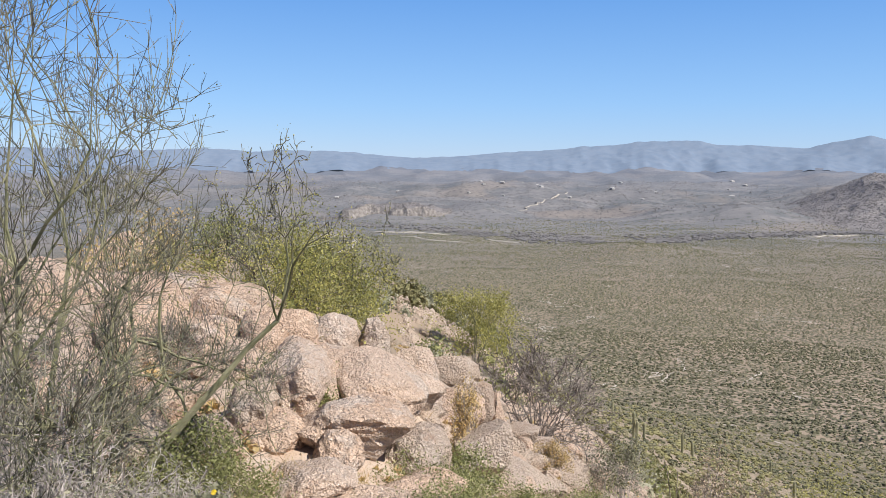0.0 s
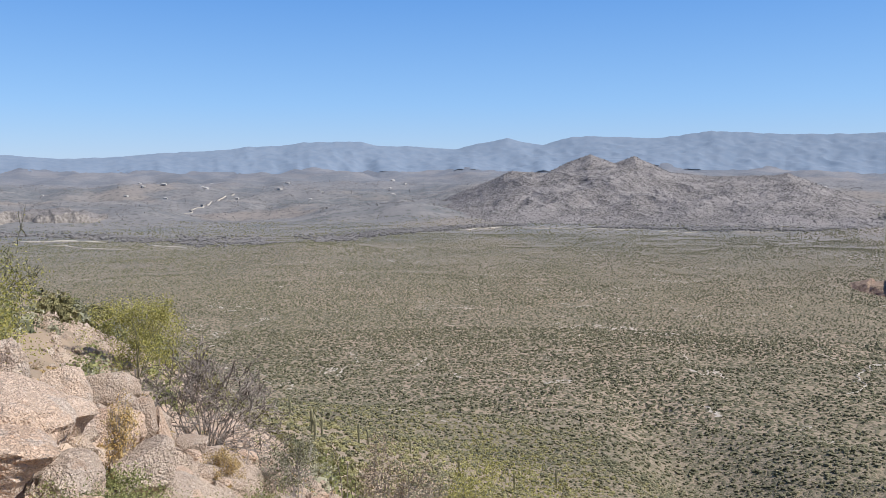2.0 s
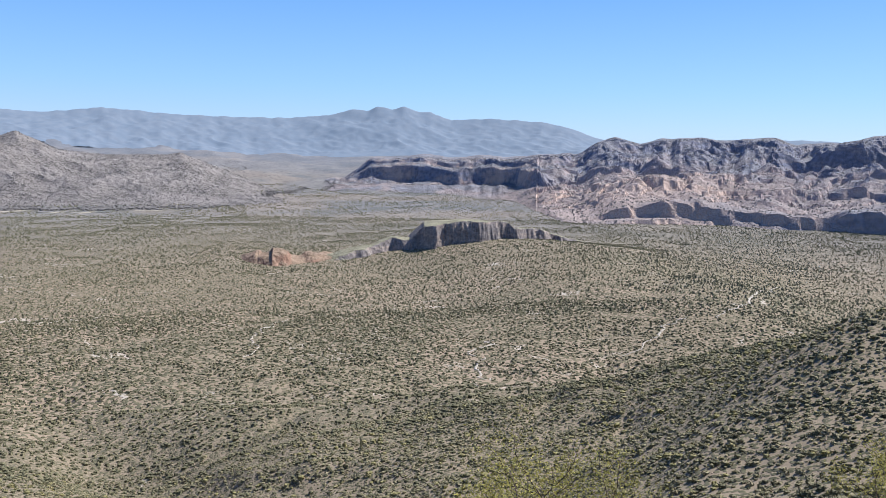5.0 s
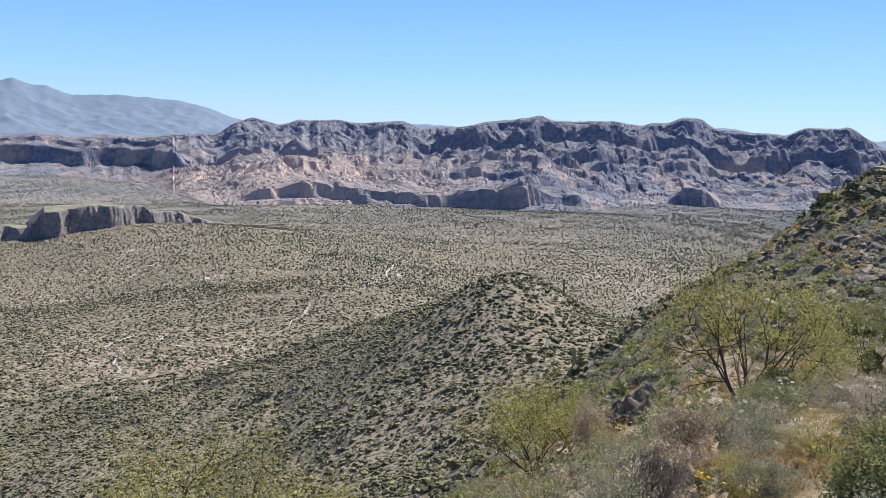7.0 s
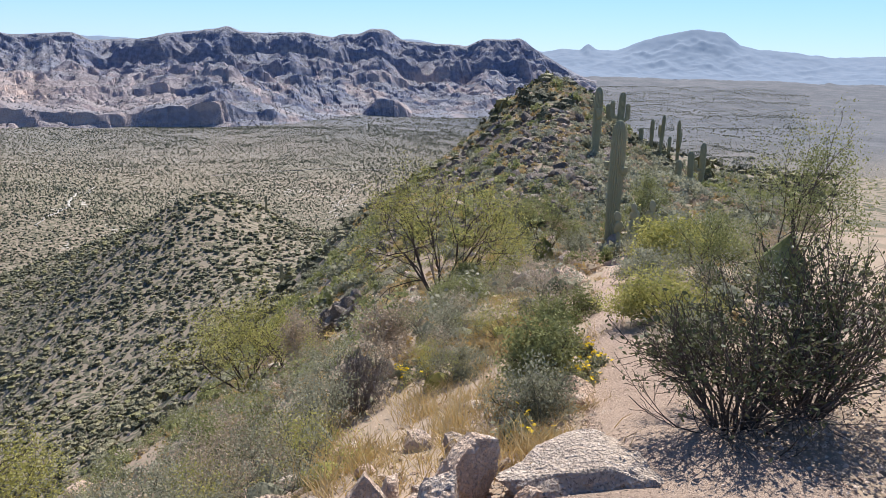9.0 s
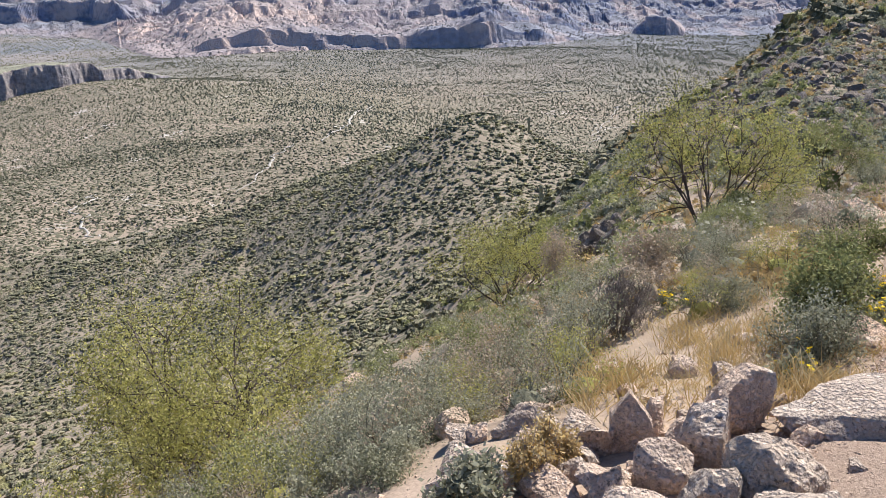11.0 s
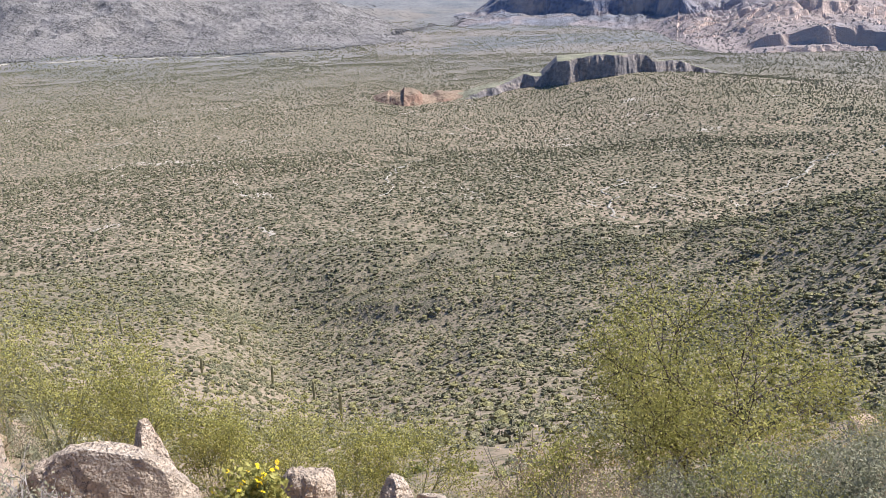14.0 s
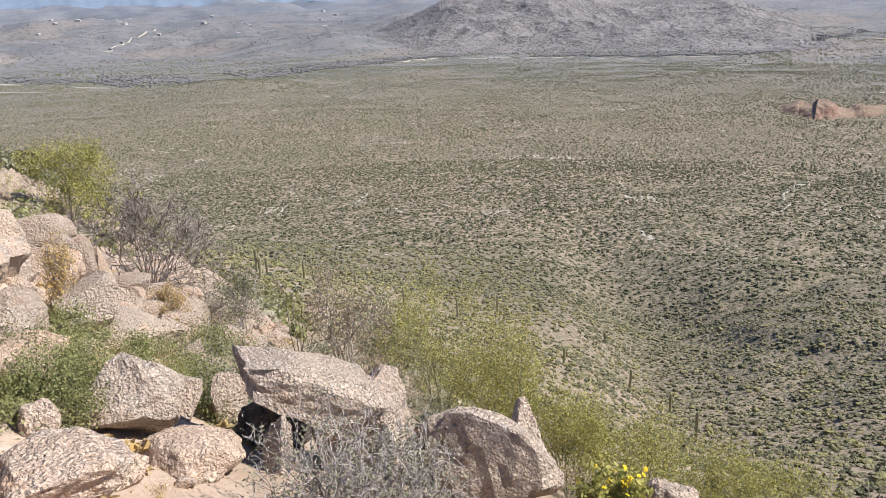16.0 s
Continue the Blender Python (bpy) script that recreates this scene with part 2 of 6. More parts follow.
    # grey-lilac haze of distance, put into the soil colour by metres away
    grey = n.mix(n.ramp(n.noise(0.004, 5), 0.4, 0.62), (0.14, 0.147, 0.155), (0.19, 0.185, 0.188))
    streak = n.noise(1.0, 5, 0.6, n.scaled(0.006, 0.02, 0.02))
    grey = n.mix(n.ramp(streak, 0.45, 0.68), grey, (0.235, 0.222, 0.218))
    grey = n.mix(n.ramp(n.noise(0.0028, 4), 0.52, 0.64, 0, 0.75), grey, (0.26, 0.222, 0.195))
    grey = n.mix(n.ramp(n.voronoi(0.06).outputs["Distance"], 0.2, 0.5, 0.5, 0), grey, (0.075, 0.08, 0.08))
    # thin pale washes
    vein = n.math("ABSOLUTE", n.math("SUBTRACT", n.noise(0.011, 5, 0.55, None, 0.4), 0.5))
    wash = n.math("MULTIPLY", n.ramp(vein, 0.002, 0.006, 1, 0), n.ramp(n.noise(0.02, 3), 0.5, 0.62))
    col = n.mix(n.math("MULTIPLY", wash, n.ramp(d, 200, 350)), col, (0.42, 0.37, 0.31))
    # the farthest land turns bluer: more haze painted into its colour
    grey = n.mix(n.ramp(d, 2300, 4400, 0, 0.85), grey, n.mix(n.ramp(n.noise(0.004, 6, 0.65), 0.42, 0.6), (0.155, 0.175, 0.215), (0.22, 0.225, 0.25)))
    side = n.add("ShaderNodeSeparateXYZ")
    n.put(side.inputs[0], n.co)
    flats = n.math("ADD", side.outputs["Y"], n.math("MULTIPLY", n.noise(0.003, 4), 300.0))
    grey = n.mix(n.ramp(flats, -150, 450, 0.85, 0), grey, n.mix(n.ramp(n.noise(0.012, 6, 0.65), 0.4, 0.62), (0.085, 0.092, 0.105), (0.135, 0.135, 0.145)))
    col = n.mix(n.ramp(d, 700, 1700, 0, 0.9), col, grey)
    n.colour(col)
    n.relief(n.math("ADD", n.math("MULTIPLY", n.noise(4, 8), 0.5), n.math("ADD", n.math("MULTIPLY", grit.outputs["Distance"], -0.06), n.math("MULTIPLY", cover, n.ramp(d, 25, 300, 0.0, 8.0)))), 0.7, 0.08)
    return m


def make_rock_range(name, face, ledge, flat, scale, strata=None):
    m = material(name)
    n = Nodes(m)
    band = n.noise(1.0, 6, 0.6, n.scaled(scale * 0.3, scale * 0.3, scale * 3))
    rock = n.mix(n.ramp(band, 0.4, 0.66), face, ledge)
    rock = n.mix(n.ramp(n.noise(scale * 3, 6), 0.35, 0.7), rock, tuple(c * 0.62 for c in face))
    if strata:
        here = n.add("ShaderNodeVectorMath", operation="DISTANCE")
        n.put(here.inputs[0], n.co)
        here.inputs[1].default_value = (1540, 480, -80)
        h = n.add("ShaderNodeSeparateXYZ")
        n.put(h.inputs[0], n.co)
        spread = n.math("ADD", here.outputs["Value"], n.math("MULTIPLY", n.noise(scale * 0.2, 5), 700.0))
        low = n.math("MAXIMUM", n.ramp(spread, 560, 1000, 1.0, 0), n.math("MULTIPLY", n.ramp(h.outputs["Z"], -60, 10, 0.65, 0.06), n.ramp(n.noise(scale * 0.3, 6, 0.65), 0.46, 0.58)))
        rock = n.mix(low, rock, strata)
        flat_low = low
    scrub = n.voronoi(scale * 9)
    level = n.mix(n.ramp(scrub.outputs["Distance"], 0.3, 0.6, 1, 0), flat, tuple(c * 0.5 for c in flat))
    level = n.mix(n.ramp(n.noise(scale * 0.7, 6, 0.65), 0.42, 0.62, 0, 0.7), level, tuple(c * 1.25 for c in flat))
    if strata:
        level = n.mix(n.math("MULTIPLY", flat_low, 0.6), level, tuple(c * 0.8 for c in strata))
    n.colour(n.mix(n.steep(0.72, 0.9), rock, level))
    n.relief(n.math("ADD", n.noise(scale * 4, 8, 0.65), n.math("MULTIPLY", n.noise(1.0, 5, 0.6, n.scaled(scale * 4, scale * 4, scale * 1.2)), 0.2)), 0.9, 1.2 / scale * 0.12)
    return m


MAT_GROUND = make_ground()
# blue of air haze and shaded cliffs is put into the range's base colours
MAT_RANGE = make_rock_range("haze_tinted_volcanic_rock", (0.19, 0.203, 0.27), (0.31, 0.275, 0.275), (0.20, 0.20, 0.225), 0.03, (0.50, 0.375, 0.315))
# the twin hill's greyed colours hold painted haze too
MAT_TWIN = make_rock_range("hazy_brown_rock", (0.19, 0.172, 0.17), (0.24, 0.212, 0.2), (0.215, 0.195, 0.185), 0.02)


def make_distance():
    """The farthest ranges: pale blue haze of the air put into base colour and glow."""
    m = material("haze_blue_far_rock")
    n = Nodes(m)
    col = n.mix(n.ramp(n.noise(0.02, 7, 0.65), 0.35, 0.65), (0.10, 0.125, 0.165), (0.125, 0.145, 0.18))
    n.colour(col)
    # the glow imitates air haze; the rock is no lamp
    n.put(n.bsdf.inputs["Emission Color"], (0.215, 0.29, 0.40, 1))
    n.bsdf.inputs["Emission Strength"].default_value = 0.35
    return m


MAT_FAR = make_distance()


# ---- the ground sheet ----
def grid_object(name, P, mat, smooth=True, closed=False):
    n, k = P.shape[:2]
    idx = np.arange(n * k).reshape(n, k)
    if closed:
        idx = np.concatenate([idx, idx[:1]], 0)
    q = np.stack([idx[:-1, :-1], idx[1:, :-1], idx[1:, 1:], idx[:-1, 1:]], -1).reshape(-1, 4)[:, ::-1]
    me = bpy.data.meshes.new(name)
    me.vertices.add(n * k)
    me.vertices.foreach_set("co", P.reshape(-1).astype(np.float32))
    me.loops.add(q.size)
    me.loops.foreach_set("vertex_index", q.reshape(-1).astype(np.int32))
    me.polygons.add(len(q))
    me.polygons.foreach_set("loop_start", np.arange(0, q.size, 4, dtype=np.int32))
    me.polygons.foreach_set("use_smooth", np.full(len(q), smooth))
    me.update(calc_edges=True)
    me.materials.append(mat)
    return new(name, me)


def polar(az, r):
    A, R = np.meshgrid(np.radians(az), r, indexing="ij")
    return R * np.sin(A), R * np.cos(A)


az_list = np.concatenate([np.arange(-42, 142, 0.38), np.arange(142, 318, 4.0)])
r_list = np.concatenate([[0.02], np.geomspace(0.25, 4850, 310)])
X, Y = polar(az_list, r_list)
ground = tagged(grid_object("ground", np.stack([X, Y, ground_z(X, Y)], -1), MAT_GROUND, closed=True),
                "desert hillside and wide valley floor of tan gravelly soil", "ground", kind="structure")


# ---- the cliffed range to the east ----
CREST = [(56.6, -2.2), (57.6, -1.5), (58.4, -0.78), (60.3, -0.73), (62.2, -0.44), (64.1, -0.69), (66.1, -0.4), (68, -0.5), (70.4, -0.2), (72.7, -0.2),
         (73.9, 0.6), (75.3, 1.05), (76.8, 0.6), (78.1, 0.95), (80.6, 1.1), (82.3, 0.95), (85.4, 1.15), (86.5, 0.74), (89.1, 0.92), (91.2, 1.38),
         (93.9, 1.74), (94.8, 1.98), (95.8, 1.6), (99.8, 1.67), (101.7, 1.42), (102.1, 1.69), (103.4, 1.7), (104.2, 2.1), (105.3, 2.05), (106.3, 1.42),
         (110.6, 1.13), (111.9, 1.66), (114.3, 1.7), (115, 1.22), (116.4, 0.4), (119, -0.9)]
FOOT = [(56, 2150), (64, 2050), (68, 1800), (70, 1480), (72.5, 1290), (80, 1280), (94, 1290), (99, 1420), (106, 1700), (120, 2200)]
RIM = [(56, 2700), (72, 2950), (80, 3100), (118, 3300)]


SCRUB_SPOTS = []


def make_range():
    """Benches of scree between broken cliff bands, up to a line of rounded summits."""
    az = np.arange(54.6, 119.6, 0.085)
    s = np.concatenate([np.linspace(-0.05, 0.1, 34), np.linspace(0.105, 1.0, 200), np.linspace(1.01, 1.10, 8)])
    foot, rim = np.interp(az, *zip(*FOOT)), np.interp(az, *zip(*RIM))
    for _ in range(2):
        foot = np.convolve(np.pad(foot, 12, "edge"), np.ones(25) / 25, "valid")
    crest = np.convolve(np.pad(np.interp(az, *zip(*CREST)), 3, "edge"), np.ones(7) / 7, "valid") + 0.07 * fbm(az / 0.9, az * 0, 3, 88)
    S, A = np.meshgrid(s, az)
    R = foot[:, None] + (rim - foot)[:, None] * S
    X, Y = R * np.sin(np.radians(A)), R * np.cos(np.radians(A))
    top = (EYE + rim * np.tan(np.radians(crest)))[:, None]
    low = -112.0
    tall = np.clip((top - low) / 190, 0.25, 1.25)
    wide = (rim - foot)[:, None]
    west = 1 - sstep(68, 72, A)
    # where each band starts, how steep, how high, how ragged its edge, how broken
    bands = [(0.03, 10, 9, 60, 0.9, 381), (0.06, 13, 22, 64, 0.6, 301), (0.13, 18, 9, 60, 1.0, 311), (0.20, 16, 9, 70, 1.0, 321), (0.28, 16, 10, 70, 1.0, 331), (0.37, 22, 17, 80, 1.0, 361),
             (0.47, 34, 40, 120, 0.7, 341), (0.62, 26, 20, 110, 1.0, 371), (0.76, 30, 26, 110, 0.9, 351)]
    rise, cliffs = 0 * R, 0 * R
    for at, steep, high, ragged, broken, seed in bands:
        edge = R + ragged * (fbm(X / 330, Y / 330, 3, seed) + 0.9 * (ridged(X / 240, Y / 240, 3, seed + 3) - 0.62)) + 20 * fbm(X / 70, Y / 70, 4, seed + 5)
        start = foot[:, None] + wide * at
        force = np.clip(1.0 + broken * 1.9 * fbm(X / 260 + 3, Y / 260, 4, seed + 7), 0.0, 1.6)
        if at < 0.1:
            force = np.clip(force, 0.35, 1.3) * sstep(73, 76.5, A) * (1 - sstep(97, 101, A))
        else:
            force = force * (1 - west)
        lift = high * tall * force
        rise = rise + lift * (1 + 0.45 * fbm(X / 55, Y / 55, 3, seed + 9)) * sstep(start, start + steep, edge)
    # the western end: one tall rimrock over a smooth apron
    edge = R + 90 * fbm(X / 210, Y / 210, 3, 391) + 130 * (ridged(X / 230, Y / 230, 3, 393) - 0.65) + 8 * fbm(X / 30, Y / 30, 3, 394)
    start = foot[:, None] + wide * 0.42
    rise = rise + west * (top - low) * (0.52 * sstep(start, start + 34, edge) * (1 + 0.4 * fbm(A / 1.1, A * 0, 3, 395)) + 0.16 * sstep(start + 150, start + 175, edge))
    slope = np.clip(S / 0.97, 0, 1) ** np.where(west > 0.5, 1.0, 1.4)
    hold = rise[:, np.argmin(np.abs(s - 1.0))][:, None]
    Z = low + rise + (top - low - hold) * slope
    bend = sstep(0.06, 0.2, S) * (1 - 0.93 * sstep(0.74, 0.95, S))
    Z = Z + bend * (1 - 0.6 * west) * (26 * (ridged(X / 330, Y / 330, 4, 80) - 0.68) + 9 * fbm(X / 95, Y / 95, 4, 82) + 4.5 * fbm(X / 30, Y / 30, 3, 84))
    # knobs and crags that break the benches
    knob = fbm(X / 85, Y / 85, 4, 401)
    Z = Z + bend * (1 - 0.7 * west) * (8 * sstep(0.12, 0.24, knob) + 6 * sstep(0.1, 0.2, fbm(X / 52, Y / 52, 3, 405)))
    Z = np.where(S > 1, top - (S - 1) * 420, Z)
    ceiling = EYE + R * np.tan(np.radians(crest[:, None] - 0.5 * np.clip(1 - S, 0, 1))) + 5 * fbm(X / 40, Y / 40, 3, 407) * (1 - sstep(0.8, 1, S))
    Z = np.where(S < 1, np.minimum(Z, ceiling), Z)
    z0 = ground_z(X, Y)
    Z = z0 - 6 + (Z - z0 + 6) * sstep(-0.02, 0.03 + 0.35 * west, S) * sstep(54.6, 56, A)
    rng = np.random.default_rng(420)
    i, j = rng.integers(1, len(az) - 1, 50000), rng.integers(2, 190, 50000)
    flat = np.abs(Z[i, j + 1] - Z[i, j - 1]) < 0.55 * (R[i, j + 1] - R[i, j - 1])
    far_enough = rng.random(50000) < (R[i, j] / 2900) * np.abs(R[i, j + 1] - R[i, j - 1]) / 18
    i, j = i[flat & far_enough], j[flat & far_enough]
    SCRUB_SPOTS.append(np.stack([X[i, j], Y[i, j], Z[i, j]], 1) + rng.normal(size=(len(i), 3)) * [2.5, 2.5, 0.1])
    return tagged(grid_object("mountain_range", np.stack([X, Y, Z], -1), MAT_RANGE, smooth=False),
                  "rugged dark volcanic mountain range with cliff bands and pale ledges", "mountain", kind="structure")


make_range()


# ---- a twin-peaked hill beyond the river ----
def make_twin():
    az = np.arange(21, 54, 0.11)
    r = np.linspace(1600, 2700, 130)
    A, R = np.meshgrid(az, r, indexing="ij")
    X, Y = R * np.sin(np.radians(A)), R * np.cos(np.radians(A))
    sky_line = np.interp(az, [21, 24.3, 27.7, 30.1, 31.6, 33.1, 34.7, 36, 37.1, 38.3, 41.1, 44.9, 45.7, 48, 50.7, 54],
                         [-3.6, -1.95, -0.57, -0.73, 0.07, 0.6, -0.08, 0.45, -0.05, -0.7, -0.97, -0.91, -0.7, -1.63, -2.72, -3.6])
    rim = 2250.0
    top = EYE + rim * np.tan(np.radians(sky_line))
    s = (R - 1630) / (rim - 1630)
    h = np.where(s < 1, sstep(-0.05, 1.0, s) * 0.6 + 0.4 * np.clip(s, 0, 1), 1 - 0.9 * (s - 1) ** 1.2)
    spur = ridged(X / 210, Y / 210, 4, 90)
    h = h + (spur - 0.72) * 0.32 * sstep(0, 0.3, s) * (1 - sstep(0.7, 1.0, s))
    soft = np.convolve(np.pad(top, 30, mode="edge"), np.ones(61) / 61, mode="valid")
    away = np.clip(np.abs(1 - s) * 1.6, 0, 1)
    turned = A + 2.2 * away * fbm(X / 260, Y / 260, 3, 97)
    crest = np.interp(turned, az, top) * (1 - away) + np.interp(turned, az, soft) * away
    Z = -121 + (crest + 121) * h
    Z = Z + 10 * fbm(X / 75, Y / 75, 4, 95) * sstep(0.05, 0.3, s) * (1 - 0.7 * sstep(0.75, 1, s))
    rng = np.random.default_rng(421)
    i, j = rng.integers(0, len(az), 9000), rng.integers(0, 100, 9000)
    SCRUB_SPOTS.append(np.stack([X[i, j], Y[i, j], Z[i, j]], 1) + rng.normal(size=(9000, 3)) * [2, 2, 0.1])
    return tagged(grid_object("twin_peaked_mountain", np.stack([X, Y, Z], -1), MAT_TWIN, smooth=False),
                  "brown desert mountain with two pointed summits beyond the river", "mountain", kind="structure")


make_twin()

# ---- the farthest ranges ----
FAR_A = [(-40, 0.9), (-28, 1.0), (-19.8, 0.88), (-16.2, 1.01), (-12.9, 0.8), (-10.7, 0.92), (-7.2, 0.82), (-2.1, 0.4), (0.6, 0.44), (3.8, 0.75), (8.4, 0.98), (9.6, 1.17), (11.8, 1.27),
         (13.3, 1.5), (17.3, 1.54), (18.4, 1.24), (21.2, 1.18), (23.9, 0.98), (25.5, 1.39), (27.4, 1.72), (29.8, 1.21), (31.9, 1.83), (36.3, 1.7), (37.8, 1.65),
         (41, 2.06), (46.7, 1.75), (52.3, 1.77), (55.5, 2.05), (57.2, 2.52), (58.2, 2.46), (58.8, 2.8), (59.8, 2.56), (60.65, 2.8), (61.8, 2.4), (62.5, 2.48), (64, 1.93), (66.4, 2.13), (70.3, 1.94), (72.3, 1.5), (74, 0.9), (78, 0.1)]
FAR_B = [(76, 0.2), (84, 1.1), (88, 1.0), (93, 0.8), (101, 1.2), (107, 1.5), (109, 1.2), (112, 1.1), (116, 0.95), (117.4, 1.18), (118.3, 1.1), (118.8, 1.55), (119.4, 1.15), (120.6, 1.11), (123.2, 2.09), (125.5, 2.61), (127.5, 2.4), (128.5, 1.62), (129.7, 1.41), (134, 1.0), (142, 1.4)]


def make_far(name, crest, rim, depth, seed, label):
    a0, a1 = crest[0][0], crest[-1][0]
    az = np.arange(a0, a1, 0.16)
    s = np.linspace(0, 1.06, 60)
    c = np.interp(az, *zip(*crest))
    S, A = np.meshgrid(s, az)
    R = rim - depth * (1 - S)
    X, Y = R * np.sin(np.radians(A)), R * np.cos(np.radians(A))
    top = EYE + rim * np.tan(np.radians(c + 0.07 * fbm(az / 0.6, az * 0, 5, seed)))
    low = ground_z(X[:, 0], Y[:, 0]) - 4
    h = S ** 1.15
    h = np.where(S > 1, 1 - (S - 1) * 3, h + (0.16 * (ridged(X / 330, Y / 330, 5, seed + 3) - 0.7) + 0.10 * (ridged(X / 90, Y / 90, 4, seed + 9) - 0.7)) * sstep(0, 0.25, S) * (1 - sstep(0.75, 1, S)))
    soft = np.convolve(np.pad(top, 15, mode="edge"), np.ones(31) / 31, mode="valid")
    away = np.clip(np.abs(1 - S) * 2.0, 0, 1)
    turned = A + 1.6 * away * fbm(X / 300, Y / 300, 3, seed + 5)
    crest_z = np.interp(turned, az, top) * (1 - away) + np.interp(turned, az, soft) * away
    Z = low[:, None] + (crest_z - low[:, None]) * h
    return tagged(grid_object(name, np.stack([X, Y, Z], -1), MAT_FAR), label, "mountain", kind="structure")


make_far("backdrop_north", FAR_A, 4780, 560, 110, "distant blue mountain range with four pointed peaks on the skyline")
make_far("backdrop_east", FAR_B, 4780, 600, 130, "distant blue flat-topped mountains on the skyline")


# ---- mesh soups ----
class Soup:
    """Collects vertices and faces as arrays, for one mesh."""

    def __init__(self):
        self.v, self.t, self.q, self.n = [], [], [], 0

    def add(self, V, tris=None, quads=None):
        V = np.asarray(V, float).reshape(-1, 3)
        if tris is not None and len(tris):
            self.t.append(np.asarray(tris, np.int64).reshape(-1, 3) + self.n)
        if quads is not None and len(quads):
            self.q.append(np.asarray(quads, np.int64).reshape(-1, 4) + self.n)
        self.v.append(V)
        self.n += len(V)
        return self

    def mesh(self, name, mat, smooth=False):
        V = np.concatenate(self.v) if self.v else np.zeros((0, 3))
        T = np.concatenate(self.t) if self.t else np.zeros((0, 3), np.int64)
        Q = np.concatenate(self.q) if self.q else np.zeros((0, 4), np.int64)
        me = bpy.data.meshes.new(name)
        me.vertices.add(len(V))
        me.vertices.foreach_set("co", V.reshape(-1).astype(np.float32))
        me.loops.add(T.size + Q.size)
        me.loops.foreach_set("vertex_index", np.concatenate([T.reshape(-1), Q.reshape(-1)]).astype(np.int32))
        me.polygons.add(len(T) + len(Q))
        me.polygons.foreach_set("loop_start", np.concatenate([np.arange(len(T)) * 3, T.size + np.arange(len(Q)) * 4]).astype(np.int32))
        me.polygons.foreach_set("use_smooth", np.full(len(T) + len(Q), smooth))
        me.update(calc_edges=True)
        me.materials.append(mat)
        return me


def part(name, me, parent, label=""):
    ob = new(name, me)
    ob.parent = parent
    return tagged(ob, label) if label else ob


def thing(name, label, category, group=""):
    return tagged(new(name), label, category, group)


def sticks(segs, sides=3):
    """Tapered prisms along segments given as rows of x0 y0 z0 r0 x1 y1 z1 r1."""
    S = np.asarray(segs, float).reshape(-1, 8)
    a, b = S[:, :3], S[:, 4:7]
    d = b - a
    d /= np.linalg.norm(d, axis=1, keepdims=True) + 1e-9
    ref = np.where(np.abs(d[:, 2:3]) > 0.9, [[1.0, 0, 0]], [[0, 0, 1.0]])
    u = np.cross(d, ref)
    u /= np.linalg.norm(u, axis=1, keepdims=True)
    w = np.cross(d, u)
    ang = np.arange(sides) * 2 * math.pi / sides
    ring = np.cos(ang)[None, :, None] * u[:, None] + np.sin(ang)[None, :, None] * w[:, None]
    V = np.concatenate([a[:, None] + ring * S[:, 3][:, None, None], b[:, None] + ring * S[:, 7][:, None, None]], 1)
    i = np.arange(sides)
    j = (i + 1) % sides
    Q = np.stack([i, j, j + sides, i + sides], -1)[None] + (np.arange(len(S)) * 2 * sides)[:, None, None]
    return V.reshape(-1, 3), Q.reshape(-1, 4)


def leaves(C, size, rng, slim=0.5, up=0.3):
    """Small pointed leaves, one at each centre."""
    n = len(C)
    u = rng.normal(size=(n, 3))
    u[:, 2] += up
    u /= np.linalg.norm(u, axis=1, keepdims=True)
    v = np.cross(u, rng.normal(size=(n, 3)))
    v /= np.linalg.norm(v, axis=1, keepdims=True) + 1e-9
    s = (size * rng.uniform(0.6, 1.4, n))[:, None]
    V = np.stack([C - u * s * 0.5, C + v * s * slim * 0.5, C + u * s * 0.5, C - v * s * slim * 0.5], 1)
    Q = np.arange(n * 4).reshape(n, 4)
    return V.reshape(-1, 3), Q


def grow(rng, start, way, length, radius, levels, split=3, spread=0.6, droop=0.0, wander=0.18, taper=0.62, pieces=4, short=0.68):
    """Branch segments and the places along the finest ones."""
    segs, tips = [], []
    jobs = [(np.array(start, float), np.array(way, float), length, radius, levels)]
    while jobs:
        p, d, ln, rad, lv = jobs.pop()
        d = d / np.linalg.norm(d)
        step = ln / pieces
        pts = [p]
        for k in range(pieces):
            d = d + rng.normal(size=3) * wander + np.array([0, 0, -droop])
            d /= np.linalg.norm(d)
            q = pts[-1] + d * step
            r0, r1 = rad * (1 - (1 - taper) * k / pieces), rad * (1 - (1 - taper) * (k + 1) / pieces)
            segs.append((*pts[-1], r0, *q, r1))
            if lv == 0:
                tips.append(q)
            elif lv == 1 and k > 0:
                tips.append(q)
            pts.append(q)
            if lv > 0 and k >= 1 and rng.random() < 0.62:
                jobs.append((q, d + rng.normal(size=3) * spread, ln * short * rng.uniform(0.6, 1.0), r1 * 0.6, lv - 1))
        if lv > 0:
            for _ in range(split - 1):
                jobs.append((pts[-1], d + rng.normal(size=3) * spread, ln * short * rng.uniform(0.7, 1.1), rad * taper * 0.8, lv - 1))
    return segs, np.array(tips)


